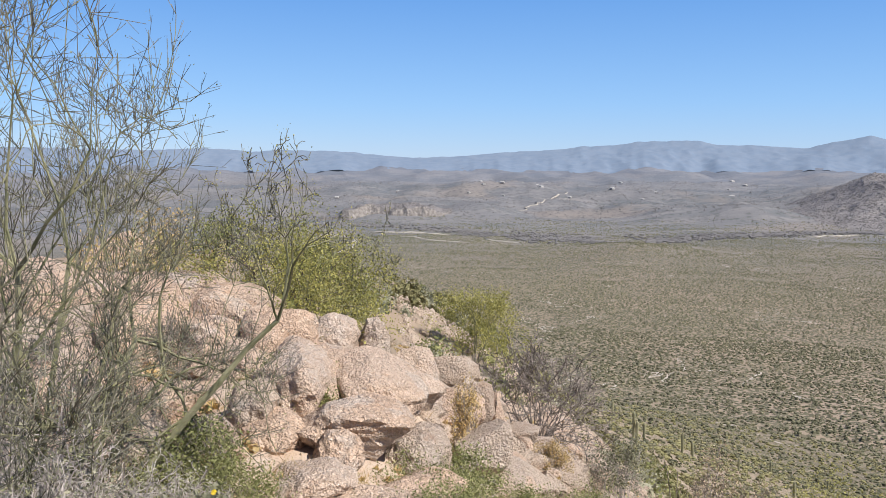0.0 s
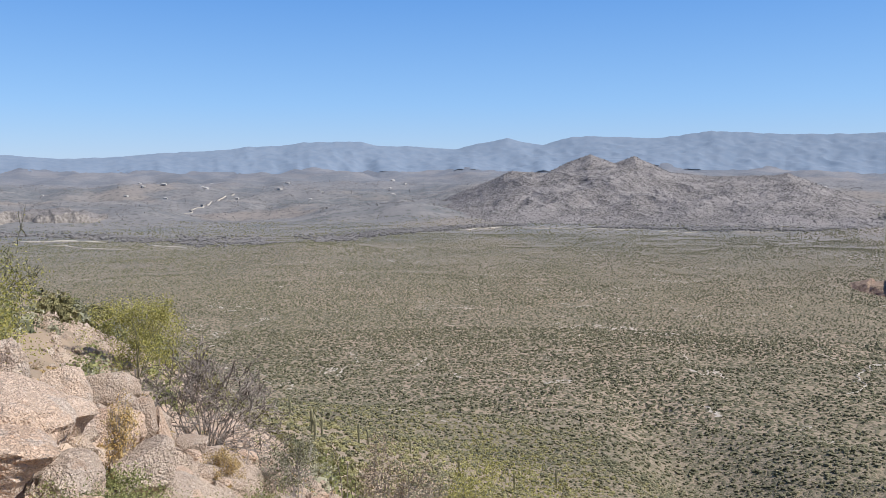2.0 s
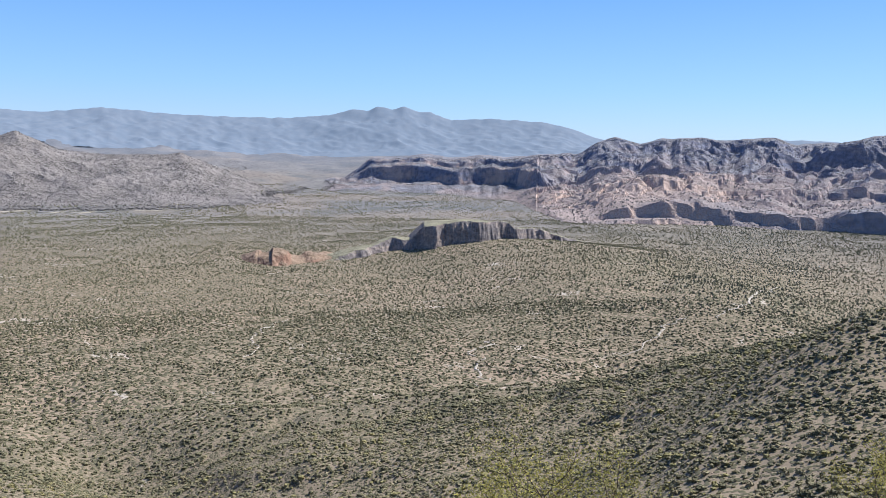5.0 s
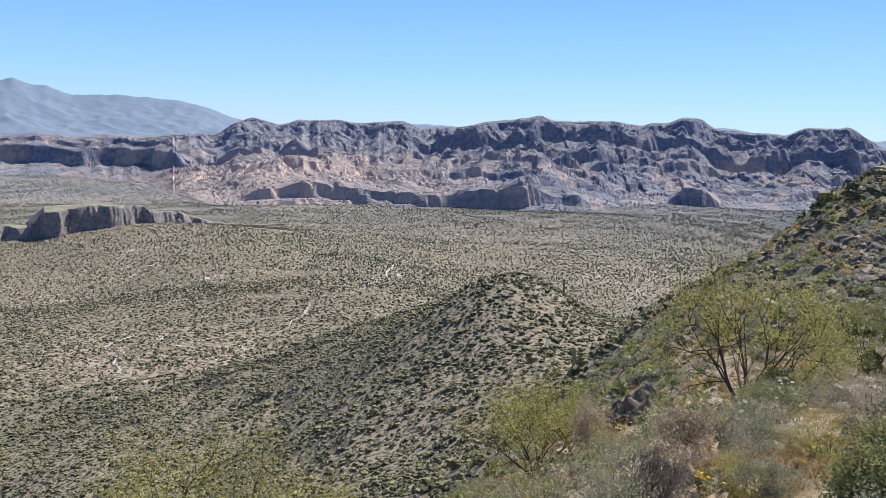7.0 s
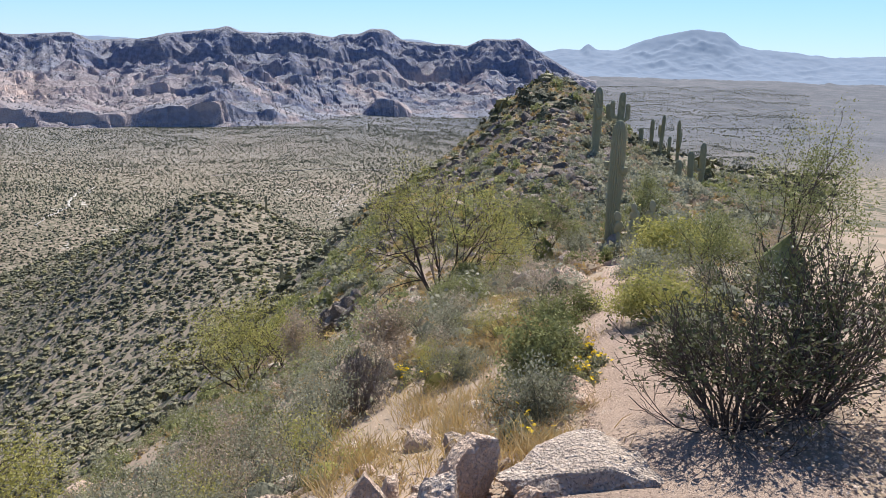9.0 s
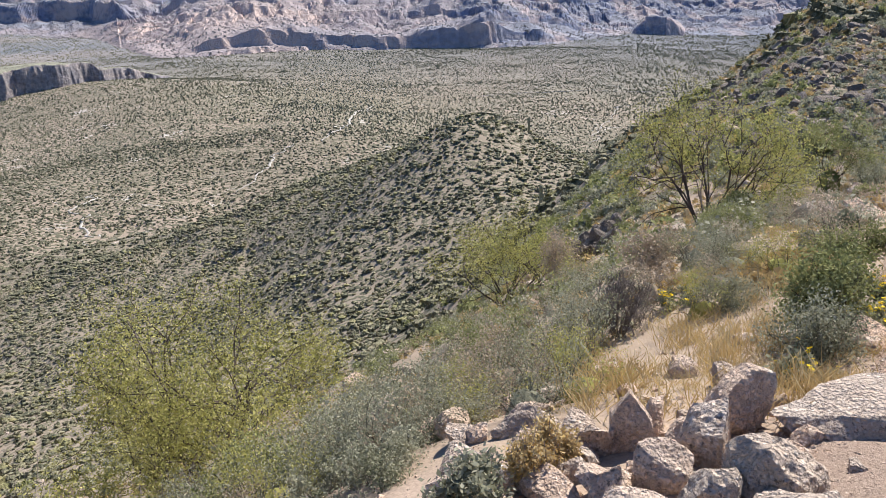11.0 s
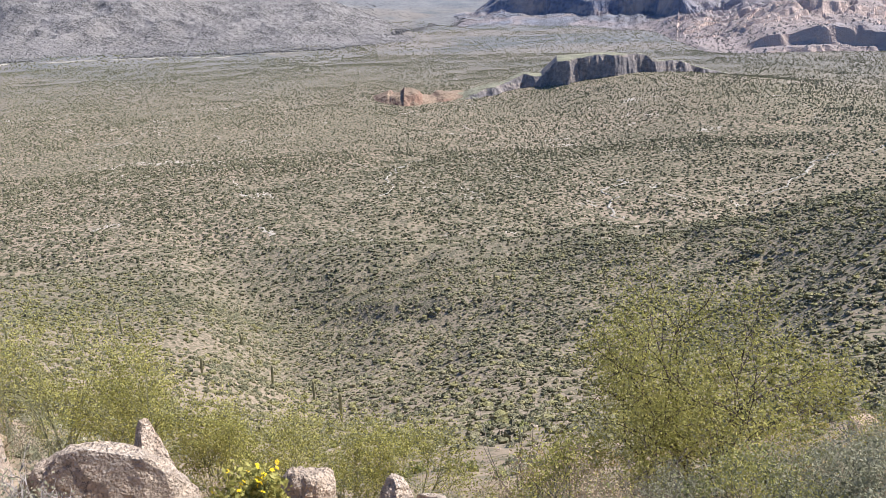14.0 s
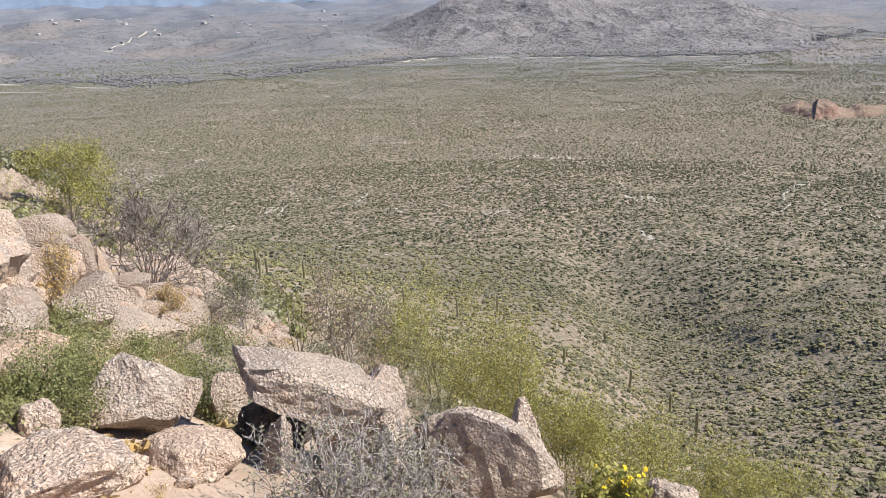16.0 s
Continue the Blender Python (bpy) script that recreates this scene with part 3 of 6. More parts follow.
# ---- plant, rock and wood materials ----
def leaf_material(name, a, b, c, rough=0.75, translucent=0.0, lump=0.0):
    m = material(name)
    n = Nodes(m)
    k = n.island()
    col = n.mix(n.ramp(k, 0.0, 0.8), a, b)
    col = n.mix(n.ramp(k, 0.75, 1.0, 0, 0.7), col, c)
    o = n.add("ShaderNodeObjectInfo")
    col = n.mix(n.math("MULTIPLY", o.outputs["Random"], 0.35), col, tuple(v * 0.6 for v in b))
    col = n.mix(n.ramp(n.noise(2.2, 3), 0.35, 0.7, 0, 0.45), col, tuple(v * 1.3 for v in c))
    n.colour(col)
    n.bsdf.inputs["Roughness"].default_value = rough
    if lump:
        n.relief(n.noise(3.2 / lump, 6, 0.7), 1.0, 0.45 * lump)
        col = n.mix(n.ramp(n.noise(4.0 / lump, 5, 0.7), 0.42, 0.6, 0, 0.5), col, tuple(v * 0.5 for v in a))
        n.colour(col)
    else:
        n.relief(n.noise(60, 3), 0.3, 0.01)
    if translucent:
        tr = n.add("ShaderNodeBsdfTranslucent")
        n.put(tr.inputs["Color"], col)
        mx = n.add("ShaderNodeMixShader")
        mx.inputs[0].default_value = translucent
        n.put(mx.inputs[1], n.bsdf.outputs[0])
        n.put(mx.inputs[2], tr.outputs[0])
        n.put(m.node_tree.nodes["Material Output"].inputs["Surface"], mx.outputs[0])
    return m


def bark_material(name, a, b):
    m = material(name)
    n = Nodes(m)
    n.colour(n.mix(n.ramp(n.noise(9, 5), 0.35, 0.65), a, b))
    n.relief(n.noise(45, 5), 0.5, 0.01)
    return m


def rock_material(name, a, b, lichen, speck=0.5, shade=1.0):
    m = material(name)
    n = Nodes(m)
    g = n.add("ShaderNodeNewGeometry").outputs["Position"]
    o = n.add("ShaderNodeObjectInfo").outputs["Random"]
    col = n.mix(n.ramp(n.noise(1.3, 6, 0.6, g), 0.35, 0.65), a, b)
    col = n.mix(n.math("MULTIPLY", o, 0.4), col, lichen)
    col = n.mix(n.ramp(n.noise(2.6, 8, 0.7, g), 0.50, 0.62, 0, 0.8), col, lichen)
    col = n.mix(n.ramp(n.noise(4.2, 6, 0.65, g), 0.58, 0.68, 0, 0.45), col, tuple(v * w for v, w in zip(b, (0.85, 0.72, 0.6))))
    grain = n.voronoi(60, g)
    spots = n.mix(n.ramp(n.noise(30, 3, 0.6, g), 0.42, 0.58), (0.10, 0.08, 0.07), (0.78, 0.70, 0.62))
    col = n.mix(n.math("MULTIPLY", n.ramp(grain.outputs["Distance"], 0.12, 0.42, 1, 0), speck), col, spots)
    stain = n.math("MULTIPLY", n.ramp(n.noise(40, 5, 0.75, g), 0.55, 0.62, 0, 0.75), n.ramp(n.noise(2.0, 4, 0.6, g), 0.42, 0.6, 0.25, 1.0))
    col = n.mix(stain, col, (0.11, 0.085, 0.07))
    n.colour(col)
    h = n.math("ADD", n.math("MULTIPLY", n.noise(8, 6, 0.5, g), 0.55), n.math("MULTIPLY", n.ramp(n.noise(42, 4, 0.6, g), 0.38, 0.6), 0.24))
    n.relief(n.math("ADD", h, n.math("MULTIPLY", grain.outputs["Distance"], -0.2)), 1.0, 0.055)
    return m


MAT_GRANITE = rock_material("pink_granite", (0.62, 0.45, 0.33), (0.55, 0.37, 0.25), (0.58, 0.475, 0.39), 0.4)
MAT_GREYROCK = rock_material("grey_weathered_granite", (0.53, 0.41, 0.31), (0.43, 0.32, 0.24), (0.54, 0.44, 0.355), 0.45)
MAT_DARKROCK = rock_material("dark_varnished_rock", (0.14, 0.11, 0.088), (0.21, 0.168, 0.135), (0.30, 0.25, 0.205))
MAT_PALO = leaf_material("palo_verde_leaf", (0.21, 0.205, 0.05), (0.37, 0.34, 0.095), (0.50, 0.45, 0.17), translucent=0.38)
MAT_GREEN = leaf_material("green_shrub_leaf", (0.13, 0.145, 0.05), (0.225, 0.232, 0.09), (0.38, 0.36, 0.165), translucent=0.32)
MAT_SAGE = leaf_material("grey_green_leaf", (0.125, 0.13, 0.072), (0.27, 0.262, 0.17), (0.48, 0.445, 0.32), translucent=0.32)
MAT_DARKLEAF = leaf_material("dark_waxy_leaf", (0.07, 0.08, 0.035), (0.11, 0.115, 0.05), (0.17, 0.155, 0.08), 0.5, 0.15)
MAT_DRY = leaf_material("dry_grass_blade", (0.50, 0.33, 0.11), (0.46, 0.33, 0.15), (0.52, 0.42, 0.25), translucent=0.25)
MAT_RUST = leaf_material("dry_rust_leaf", (0.30, 0.225, 0.15), (0.40, 0.305, 0.21), (0.49, 0.40, 0.29), translucent=0.25)
MAT_FLOWER = leaf_material("yellow_petal", (0.80, 0.55, 0.015), (0.85, 0.62, 0.03), (0.75, 0.45, 0.01), translucent=0.2)
MAT_PLAIN = leaf_material("desert_scrub", (0.07, 0.076, 0.044), (0.145, 0.142, 0.085), (0.34, 0.29, 0.18), lump=0.4)
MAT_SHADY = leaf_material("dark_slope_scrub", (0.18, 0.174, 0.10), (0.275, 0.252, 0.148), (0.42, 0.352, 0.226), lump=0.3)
MAT_OLIVE = leaf_material("olive_slope_scrub", (0.19, 0.18, 0.075), (0.28, 0.255, 0.115), (0.40, 0.345, 0.19), lump=0.3)
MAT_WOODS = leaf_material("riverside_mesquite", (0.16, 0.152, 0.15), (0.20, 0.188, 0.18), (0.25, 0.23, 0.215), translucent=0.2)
MAT_TWIG = bark_material("brown_twig", (0.15, 0.12, 0.10), (0.27, 0.23, 0.20))
MAT_GREENBARK = bark_material("green_bark", (0.15, 0.15, 0.08), (0.27, 0.25, 0.15))
MAT_DARKBARK = bark_material("dark_bark", (0.07, 0.055, 0.045), (0.13, 0.10, 0.08))
MAT_FINETWIG = bark_material("dark_fine_twig", (0.085, 0.08, 0.056), (0.21, 0.19, 0.145))
MAT_GREYBARK = bark_material("grey_dead_wood", (0.26, 0.22, 0.195), (0.42, 0.37, 0.33))


def make_gravel():
    m = material("trail_gravel")
    n = Nodes(m)
    v = n.voronoi(130)
    col = n.mix(v.outputs["Color"], (0.47, 0.34, 0.25), (0.32, 0.225, 0.165))
    col = n.mix(n.ramp(n.noise(1.6, 6), 0.4, 0.7), col, (0.41, 0.295, 0.215))
    col = n.mix(n.ramp(n.noise(55, 4, 0.7), 0.54, 0.62, 0, 0.75), col, (0.16, 0.108, 0.08))
    col = n.mix(n.ramp(n.noise(150, 3, 0.7), 0.5, 0.62, 0, 0.5), col, (0.55, 0.42, 0.33))
    n.colour(col)
    n.relief(n.math("ADD", n.math("MULTIPLY", v.outputs["Distance"], -0.12), n.noise(60, 7, 0.75)), 1.0, 0.02)
    return m


MAT_SANDTRAIL = make_gravel()


def make_pale_sand():
    m = material("pale_wash_sand")
    n = Nodes(m)
    n.colour(n.mix(n.ramp(n.noise(0.05, 6), 0.35, 0.7), (0.43, 0.385, 0.33), (0.32, 0.285, 0.24)))
    n.relief(n.noise(0.6, 6), 0.5, 0.3)
    return m


MAT_SAND = make_pale_sand()


# ---- rocks ----
def ico(sub):
    bm = bmesh.new()
    bmesh.ops.create_icosphere(bm, subdivisions=sub, radius=1.0)
    V = np.array([v.co[:] for v in bm.verts])
    F = np.array([[v.index for v in f.verts] for f in bm.faces])
    bm.free()
    return V, F


ICO = {k: ico(k) for k in (1, 2, 3, 4)}


def rock_shape(seed, sub=3, cuts=9, lump=0.22, low=0.52, high=0.88, block=False):
    rng = np.random.default_rng(seed)
    V, F = ICO[sub]
    V = V.copy()
    for c in range(cuts):
        n = rng.normal(size=3)
        if block and c < 6:
            n = n * 0.36 + np.eye(3)[c % 3] * (1 if c < 3 else -1)
        n /= np.linalg.norm(n)
        d = rng.uniform(low, high)
        over = V @ n - d
        V = V - np.clip(over, 0, None)[:, None] * n * 0.96
    off = Vector(rng.uniform(-50, 50, 3))
    D = np.array([noise.fractal(Vector(v) * 1.6 + off, 0.9, 2.1, 4 if sub > 2 else 2) for v in V])
    V = V * (1 + lump * D)[:, None]
    if sub > 3:
        D = np.array([noise.fractal(Vector(v) * 7.0 + off, 0.8, 2.1, 3) for v in V])
        V = V * (1 + 0.045 * D)[:, None]
    V = V / np.abs(V).max(0)
    return V, F


def rock_mesh(seed, mat, sub=3, **kw):
    V, F = rock_shape(seed, sub, **kw)
    return Soup().add(V, tris=F).mesh("boulder", mat, smooth=False)


def place(ob, x, y, z, sx, sy, sz, rz=0.0, tilt=0.0, roll=0.0):
    ob.matrix_basis = Matrix.LocRotScale((x, y, z), Euler((tilt, roll, rz)), (sx, sy, sz))
    return ob


def boulder(az, r, el_top, width, depth, seed, mat, label, el_low=None, tilt=0.0, roll=0.0, sub=4, name="boulder", **kw):
    """A rock whose top stands at that angle over the eye's level, bedded in the ground."""
    x, y, g = gz(az, r)
    top = EYE + r * math.tan(radians(el_top))
    low = g - 0.12 if el_low is None else EYE + r * math.tan(radians(el_low))
    sz = max(0.06, (top - low) / 2)
    ob = new(name, rock_mesh(seed, mat, sub, **kw))
    place(ob, x, y, (top + low) / 2, width * 0.6, depth * 0.6, sz, -radians(az), tilt, roll)
    return tagged(ob, label, "rock", "granite boulders on the hilltop")


PINK = "weathered pink granite boulder bedded in the hillside"
GREY = "pale grey granite boulder with dark lichen stains"
ROUND = dict(cuts=7, low=0.66, high=0.92, lump=0.15)
BLOCK = dict(cuts=11, low=0.40, high=0.62, lump=0.08, block=True)
SLAB = dict(cuts=9, low=0.5, high=0.8, lump=0.12)
# heading, distance, top angle, width, depth, kind, make, lean
NEAR_ROCKS = [
    # behind the tree
    (-25.5, 8.0, -5.6, 1.6, 1.2, PINK, ROUND, 0), (-28.6, 8.6, -5.0, 1.7, 1.2, PINK, ROUND, 0), (-26.6, 6.4, -10.0, 1.2, 1.0, PINK, ROUND, 0), (-29.5, 6.4, -9.0, 1.2, 1.0, GREY, ROUND, 0),
    (-17.6, 8.0, -6.2, 1.3, 1.0, PINK, ROUND, 0), (-15.0, 7.8, -7.6, 1.0, 0.9, PINK, ROUND, 0), (-19.6, 7.2, -8.4, 0.9, 0.8, PINK, ROUND, 0), (-22.4, 7.4, -8.0, 0.9, 0.8, GREY, ROUND, 0),
    (-21.7, 9.0, -6.6, 0.95, 0.8, GREY, ROUND, 0), (-20.7, 11.0, -4.4, 1.1, 1.0, PINK, ROUND, 0), (-22.5, 6.0, -12.0, 0.55, 0.6, PINK, ROUND, 0), (-17.7, 7.0, -10.6, 0.65, 0.6, PINK, ROUND, 0),
    (-19.9, 8.2, -9.2, 0.8, 0.7, GREY, ROUND, 0), (-24.5, 7.5, -9.5, 0.8, 0.8, GREY, ROUND, 0), (-14.5, 8.4, -9.0, 0.7, 0.6, PINK, ROUND, 0), (-15.9, 6.8, -10.0, 0.55, 0.6, PINK, ROUND, 0),
    (-18.6, 5.8, -13.4, 0.5, 0.5, PINK, ROUND, 0), (-15.4, 5.0, -16.2, 0.4, 0.4, PINK, SLAB, 0), (-21.0, 5.2, -15.0, 0.5, 0.5, GREY, SLAB, 0),
    # the knobs and slabs of the outcrop
    (-11.3, 6.85, -9.2, 0.58, 0.7, PINK, ROUND, 0), (-7.5, 7.1, -10.0, 0.40, 0.6, PINK, ROUND, -0.1), (-4.9, 7.3, -10.3, 0.30, 0.5, GREY, ROUND, 0.1), (-5.2, 6.2, -12.7, 0.75, 1.1, PINK, SLAB, 0.15),
    (-10.0, 5.9, -11.8, 0.52, 0.8, PINK, ROUND, 0.1), (-6.4, 5.35, -15.2, 0.72, 0.9, PINK, SLAB, 0.15), (-8.6, 6.3, -12.4, 0.8, 1.0, PINK, SLAB, 0.1), (-3.0, 6.5, -13.6, 0.6, 0.8, PINK, SLAB, 0.25),
    (0.7, 7.2, -15.1, 0.56, 0.5, PINK, ROUND, 0), (-2.0, 5.58, -17.2, 0.46, 0.5, GREY, ROUND, 0.1), (-12.8, 5.4, -13.7, 0.28, 0.5, GREY, ROUND, 0.5), (2.7, 6.07, -17.2, 0.38, 0.4, GREY, BLOCK, 0),
    (-11.5, 5.12, -16.1, 0.34, 0.4, PINK, ROUND, 0.2), (-7.1, 4.9, -17.5, 0.26, 0.3, PINK, ROUND, 0), (6.3, 6.8, -20.2, 0.5, 0.3, GREY, SLAB, 0.12), (-2.0, 9.0, -12.4, 0.46, 0.5, PINK, ROUND, 0),
    (-1.9, 4.82, -20.1, 0.66, 0.6, PINK, SLAB, 0), (-1.7, 5.37, -19.2, 0.3, 0.3, PINK, SLAB, 0), (-6.6, 6.26, -13.3, 0.22, 0.3, PINK, ROUND, 0), (10.0, 9.16, -19.7, 0.31, 0.3, GREY, BLOCK, 0),
    (-9.6, 4.5, -19.6, 0.5, 0.5, PINK, SLAB, 0), (-5.0, 4.4, -20.8, 0.5, 0.5, PINK, SLAB, 0), (-13.8, 6.6, -11.4, 0.6, 0.6, PINK, ROUND, 0), (-9.5, 8.4, -10.2, 0.8, 0.7, PINK, ROUND, 0),
    (4.0, 7.6, -17.4, 0.4, 0.4, GREY, BLOCK, 0), (2.6, 9.0, -14.8, 0.6, 0.5, GREY, BLOCK, 0.2), (0.2, 10.2, -12.8, 0.7, 0.5, GREY, SLAB, 0.2), (5.4, 9.0, -17.2, 0.5, 0.5, GREY, BLOCK, 0.1),
    (1.8, 8.0, -14.6, 0.45, 0.4, GREY, SLAB, 0.2), (3.4, 8.4, -15.4, 0.4, 0.4, PINK, BLOCK, 0.1),
    # below the outcrop
    (4.9, 4.26, -22.4, 0.5, 0.5, GREY, SLAB, -0.1), (30.1, 4.02, -28.0, 0.68, 0.45, GREY, SLAB, 0.28), (32.3, 4.25, -27.8, 0.26, 0.3, GREY, BLOCK, 0.2), (43.5, 4.05, -31.6, 0.26, 0.3, GREY, ROUND, 0),
    (8.8, 6.2, -22.2, 0.24, 0.3, GREY, BLOCK, 0), (-1.9, 5.36, -17.9, 0.45, 0.4, GREY, ROUND, 0), (8.0, 3.74, -28.1, 0.46, 0.4, PINK, SLAB, 0), (-0.6, 3.96, -24.1, 0.16, 0.2, PINK, ROUND, 0),
    (-0.6, 3.37, -26.9, 0.55, 0.5, PINK, SLAB, 0), (2.9, 3.5, -28.0, 0.30, 0.3, PINK, BLOCK, 0), (9.5, 8.9, -19.8, 0.23, 0.3, GREY, BLOCK, 0), (6.9, 9.28, -17.9, 0.29, 0.3, GREY, BLOCK, 0),
    (26.5, 4.3, -28.0, 0.4, 0.4, GREY, SLAB, 0.1), (50.0, 3.9, -33.0, 0.18, 0.2, GREY, ROUND, 0), (53.0, 3.9, -33.6, 0.2, 0.2, GREY, BLOCK, 0), (11.5, 4.9, -24.6, 0.2, 0.2, GREY, BLOCK, 0),
    # the upright rocks at the gravel's edge
    (104.4, 3.34, -27.0, 0.18, 0.2, PINK, BLOCK, -0.15), (106.1, 3.52, -26.5, 0.11, 0.22, PINK, BLOCK, 0.35), (109.5, 3.09, -27.0, 0.18, 0.2, PINK, BLOCK, 0), (111.5, 3.5, -24.8, 0.28, 0.26, PINK, BLOCK, -0.1),
    (113.9, 2.85, -28.5, 0.32, 0.3, GREY, ROUND, 0), (119.2, 3.55, -24.4, 0.66, 0.55, GREY, SLAB, -0.2), (97.7, 3.75, -28.4, 0.36, 0.18, GREY, SLAB, -0.15), (97.2, 2.99, -31.6, 0.22, 0.2, GREY, BLOCK, 0),
    (100.8, 3.02, -31.1, 0.15, 0.16, GREY, BLOCK, 0), (106.8, 2.88, -29.8, 0.2, 0.2, PINK, BLOCK, 0.1), (103.5, 2.82, -31.7, 0.16, 0.16, PINK, BLOCK, 0), (93.2, 2.9, -33.2, 0.19, 0.18, GREY, BLOCK, 0),
    (114.4, 3.76, -25.7, 0.15, 0.15, PINK, SLAB, 0), (108.0, 3.2, -28.6, 0.16, 0.18, PINK, BLOCK, 0.2), (102.2, 3.3, -29.2, 0.15, 0.16, PINK, BLOCK, 0), (88.2, 6.2, -26.6, 0.34, 0.3, GREY, SLAB, 0),
    (110.2, 2.75, -30.6, 0.2, 0.2, GREY, BLOCK, 0), (116.2, 2.6, -31.2, 0.3, 0.3, GREY, ROUND, 0), (86.4, 5.6, -28.2, 0.3, 0.26, GREY, BLOCK, 0),
]
for i, (az, r, el, w, d, lab, make, lean) in enumerate(NEAR_ROCKS):
    boulder(az, r, el, w, d, 100 + i, MAT_GRANITE if lab is PINK else MAT_GREYROCK, lab, sub=4 if r < 7.5 else 3, tilt=0.1 * math.sin(i * 2.3), roll=lean + 0.05 * math.cos(i * 1.7), **make)
# the perched boulder with the hollow below it
boulder(17.3, 4.2, -23.6, 0.74, 0.6, 311, MAT_GREYROCK, "large grey granite boulder perched over a dark hollow", el_low=-28.2, roll=0.3, cuts=10, low=0.42, high=0.62, lump=0.09, block=True)
boulder(20.6, 4.2, -25.4, 0.46, 0.6, 302, MAT_GREYROCK, GREY)
# a dark rock added in place of the hollow's shade
boulder(14.2, 4.6, -26.0, 0.42, 0.3, 303, MAT_DARKROCK, "dark rock standing in for shade under a perched boulder", el_low=-31)
boulder(14.6, 3.92, -27.6, 0.15, 0.2, 304, MAT_GREYROCK, "small pale stone wedged under a boulder")

ROCK_KINDS = [rock_mesh(400 + k, MAT_GREYROCK if k % 2 else MAT_GRANITE, 2, cuts=9, low=0.4, high=0.65, lump=0.1, block=True) for k in range(8)]
DARK_KINDS = [rock_mesh(430 + k, MAT_DARKROCK, 2, cuts=9) for k in range(5)]


def scatter_rocks(count, az0, az1, r0, r1, s0, s1, seed, kinds, label, group, tall=0.7, name="stone"):
    rng = np.random.default_rng(seed)
    for k in range(count):
        az, r = rng.uniform(az0, az1), math.exp(rng.uniform(math.log(r0), math.log(r1)))
        s = s0 * (s1 / s0) ** rng.random() ** 1.6
        x, y, g = gz(az, r)
        ob = new(name, kinds[int(rng.integers(len(kinds)))])
        place(ob, x, y, g + s * 0.18, s * rng.uniform(0.4, 0.65), s * rng.uniform(0.4, 0.65), s * tall * rng.uniform(0.35, 0.6), rng.uniform(0, 6.3), rng.normal() * 0.25, rng.normal() * 0.25)
        tagged(ob, label, "rock", group)


scatter_rocks(45, -1, 15, 6.5, 18, 0.12, 0.48, 11, ROCK_KINDS, "loose grey granite rock on the rubbly slope", "loose rocks below the outcrop")
scatter_rocks(45, 4, 13.5, 4.8, 9.5, 0.15, 0.5, 20, ROCK_KINDS, "grey granite rock heaped below the outcrop", "loose rocks below the outcrop")
scatter_rocks(25, -16, 6, 5, 12, 0.10, 0.40, 12, ROCK_KINDS, "loose pink granite rock among dry grass", "loose rocks of the outcrop")
scatter_rocks(12, -8, 16, 2.6, 5, 0.05, 0.16, 13, ROCK_KINDS, "small granite stone on bare ground", "small stones")
scatter_rocks(60, 92, 121, 2.5, 5.5, 0.05, 0.26, 14, ROCK_KINDS, "small granite stone on bare ground", "small stones")
scatter_rocks(25, 112, 119, 9, 20, 0.2, 0.8, 15, ROCK_KINDS, "flat grey rock beside the trail", "rocks along the trail", 0.45)
scatter_rocks(90, 99.3, 103.4, 20, 25, 0.22, 0.5, 16, DARK_KINDS, "dark upright rock of a small crag", "dark crag rocks", 2.2, "crag_rock")
scatter_rocks(24, 117.5, 119.6, 5, 14, 0.1, 0.4, 19, ROCK_KINDS, "loose rock at the edge of the path", "rocks along the trail", 0.6)
scatter_rocks(30, 90, 100, 3.0, 5.0, 0.08, 0.3, 21, ROCK_KINDS, "pinkish granite rock at the edge of the slope", "rocks at the edge of the slope")
scatter_rocks(12, 60, 104, 9, 70, 0.3, 1.1, 18, ROCK_KINDS, "pale rock among scrub on the slope", "rocks on the slope")


def dome_shapes(count, seed, sides=4):
    """Low bushy mounds: two jagged rings and a crown."""
    out = []
    for k in range(count):
        rng = np.random.default_rng(seed + k)
        i = np.arange(sides)
        j = (i + 1) % sides
        a = i * 2 * math.pi / sides
        r0, r1 = rng.uniform(0.38, 0.52, sides), rng.uniform(0.32, 0.48, sides)
        z1 = rng.uniform(0.30, 0.46, sides)
        V = np.concatenate([np.stack([r0 * np.cos(a), r0 * np.sin(a), 0 * a - 0.12], 1), np.stack([r1 * np.cos(a + 0.5), r1 * np.sin(a + 0.5), z1], 1),
                            [[rng.normal() * 0.08, rng.normal() * 0.08, rng.uniform(0.56, 0.72)]]])
        T = np.concatenate([np.stack([i, j, j + sides], 1), np.stack([i, j + sides, i + sides], 1), np.stack([i + sides, j + sides, 0 * i + 2 * sides], 1)])
        out.append((V, T))
    return out


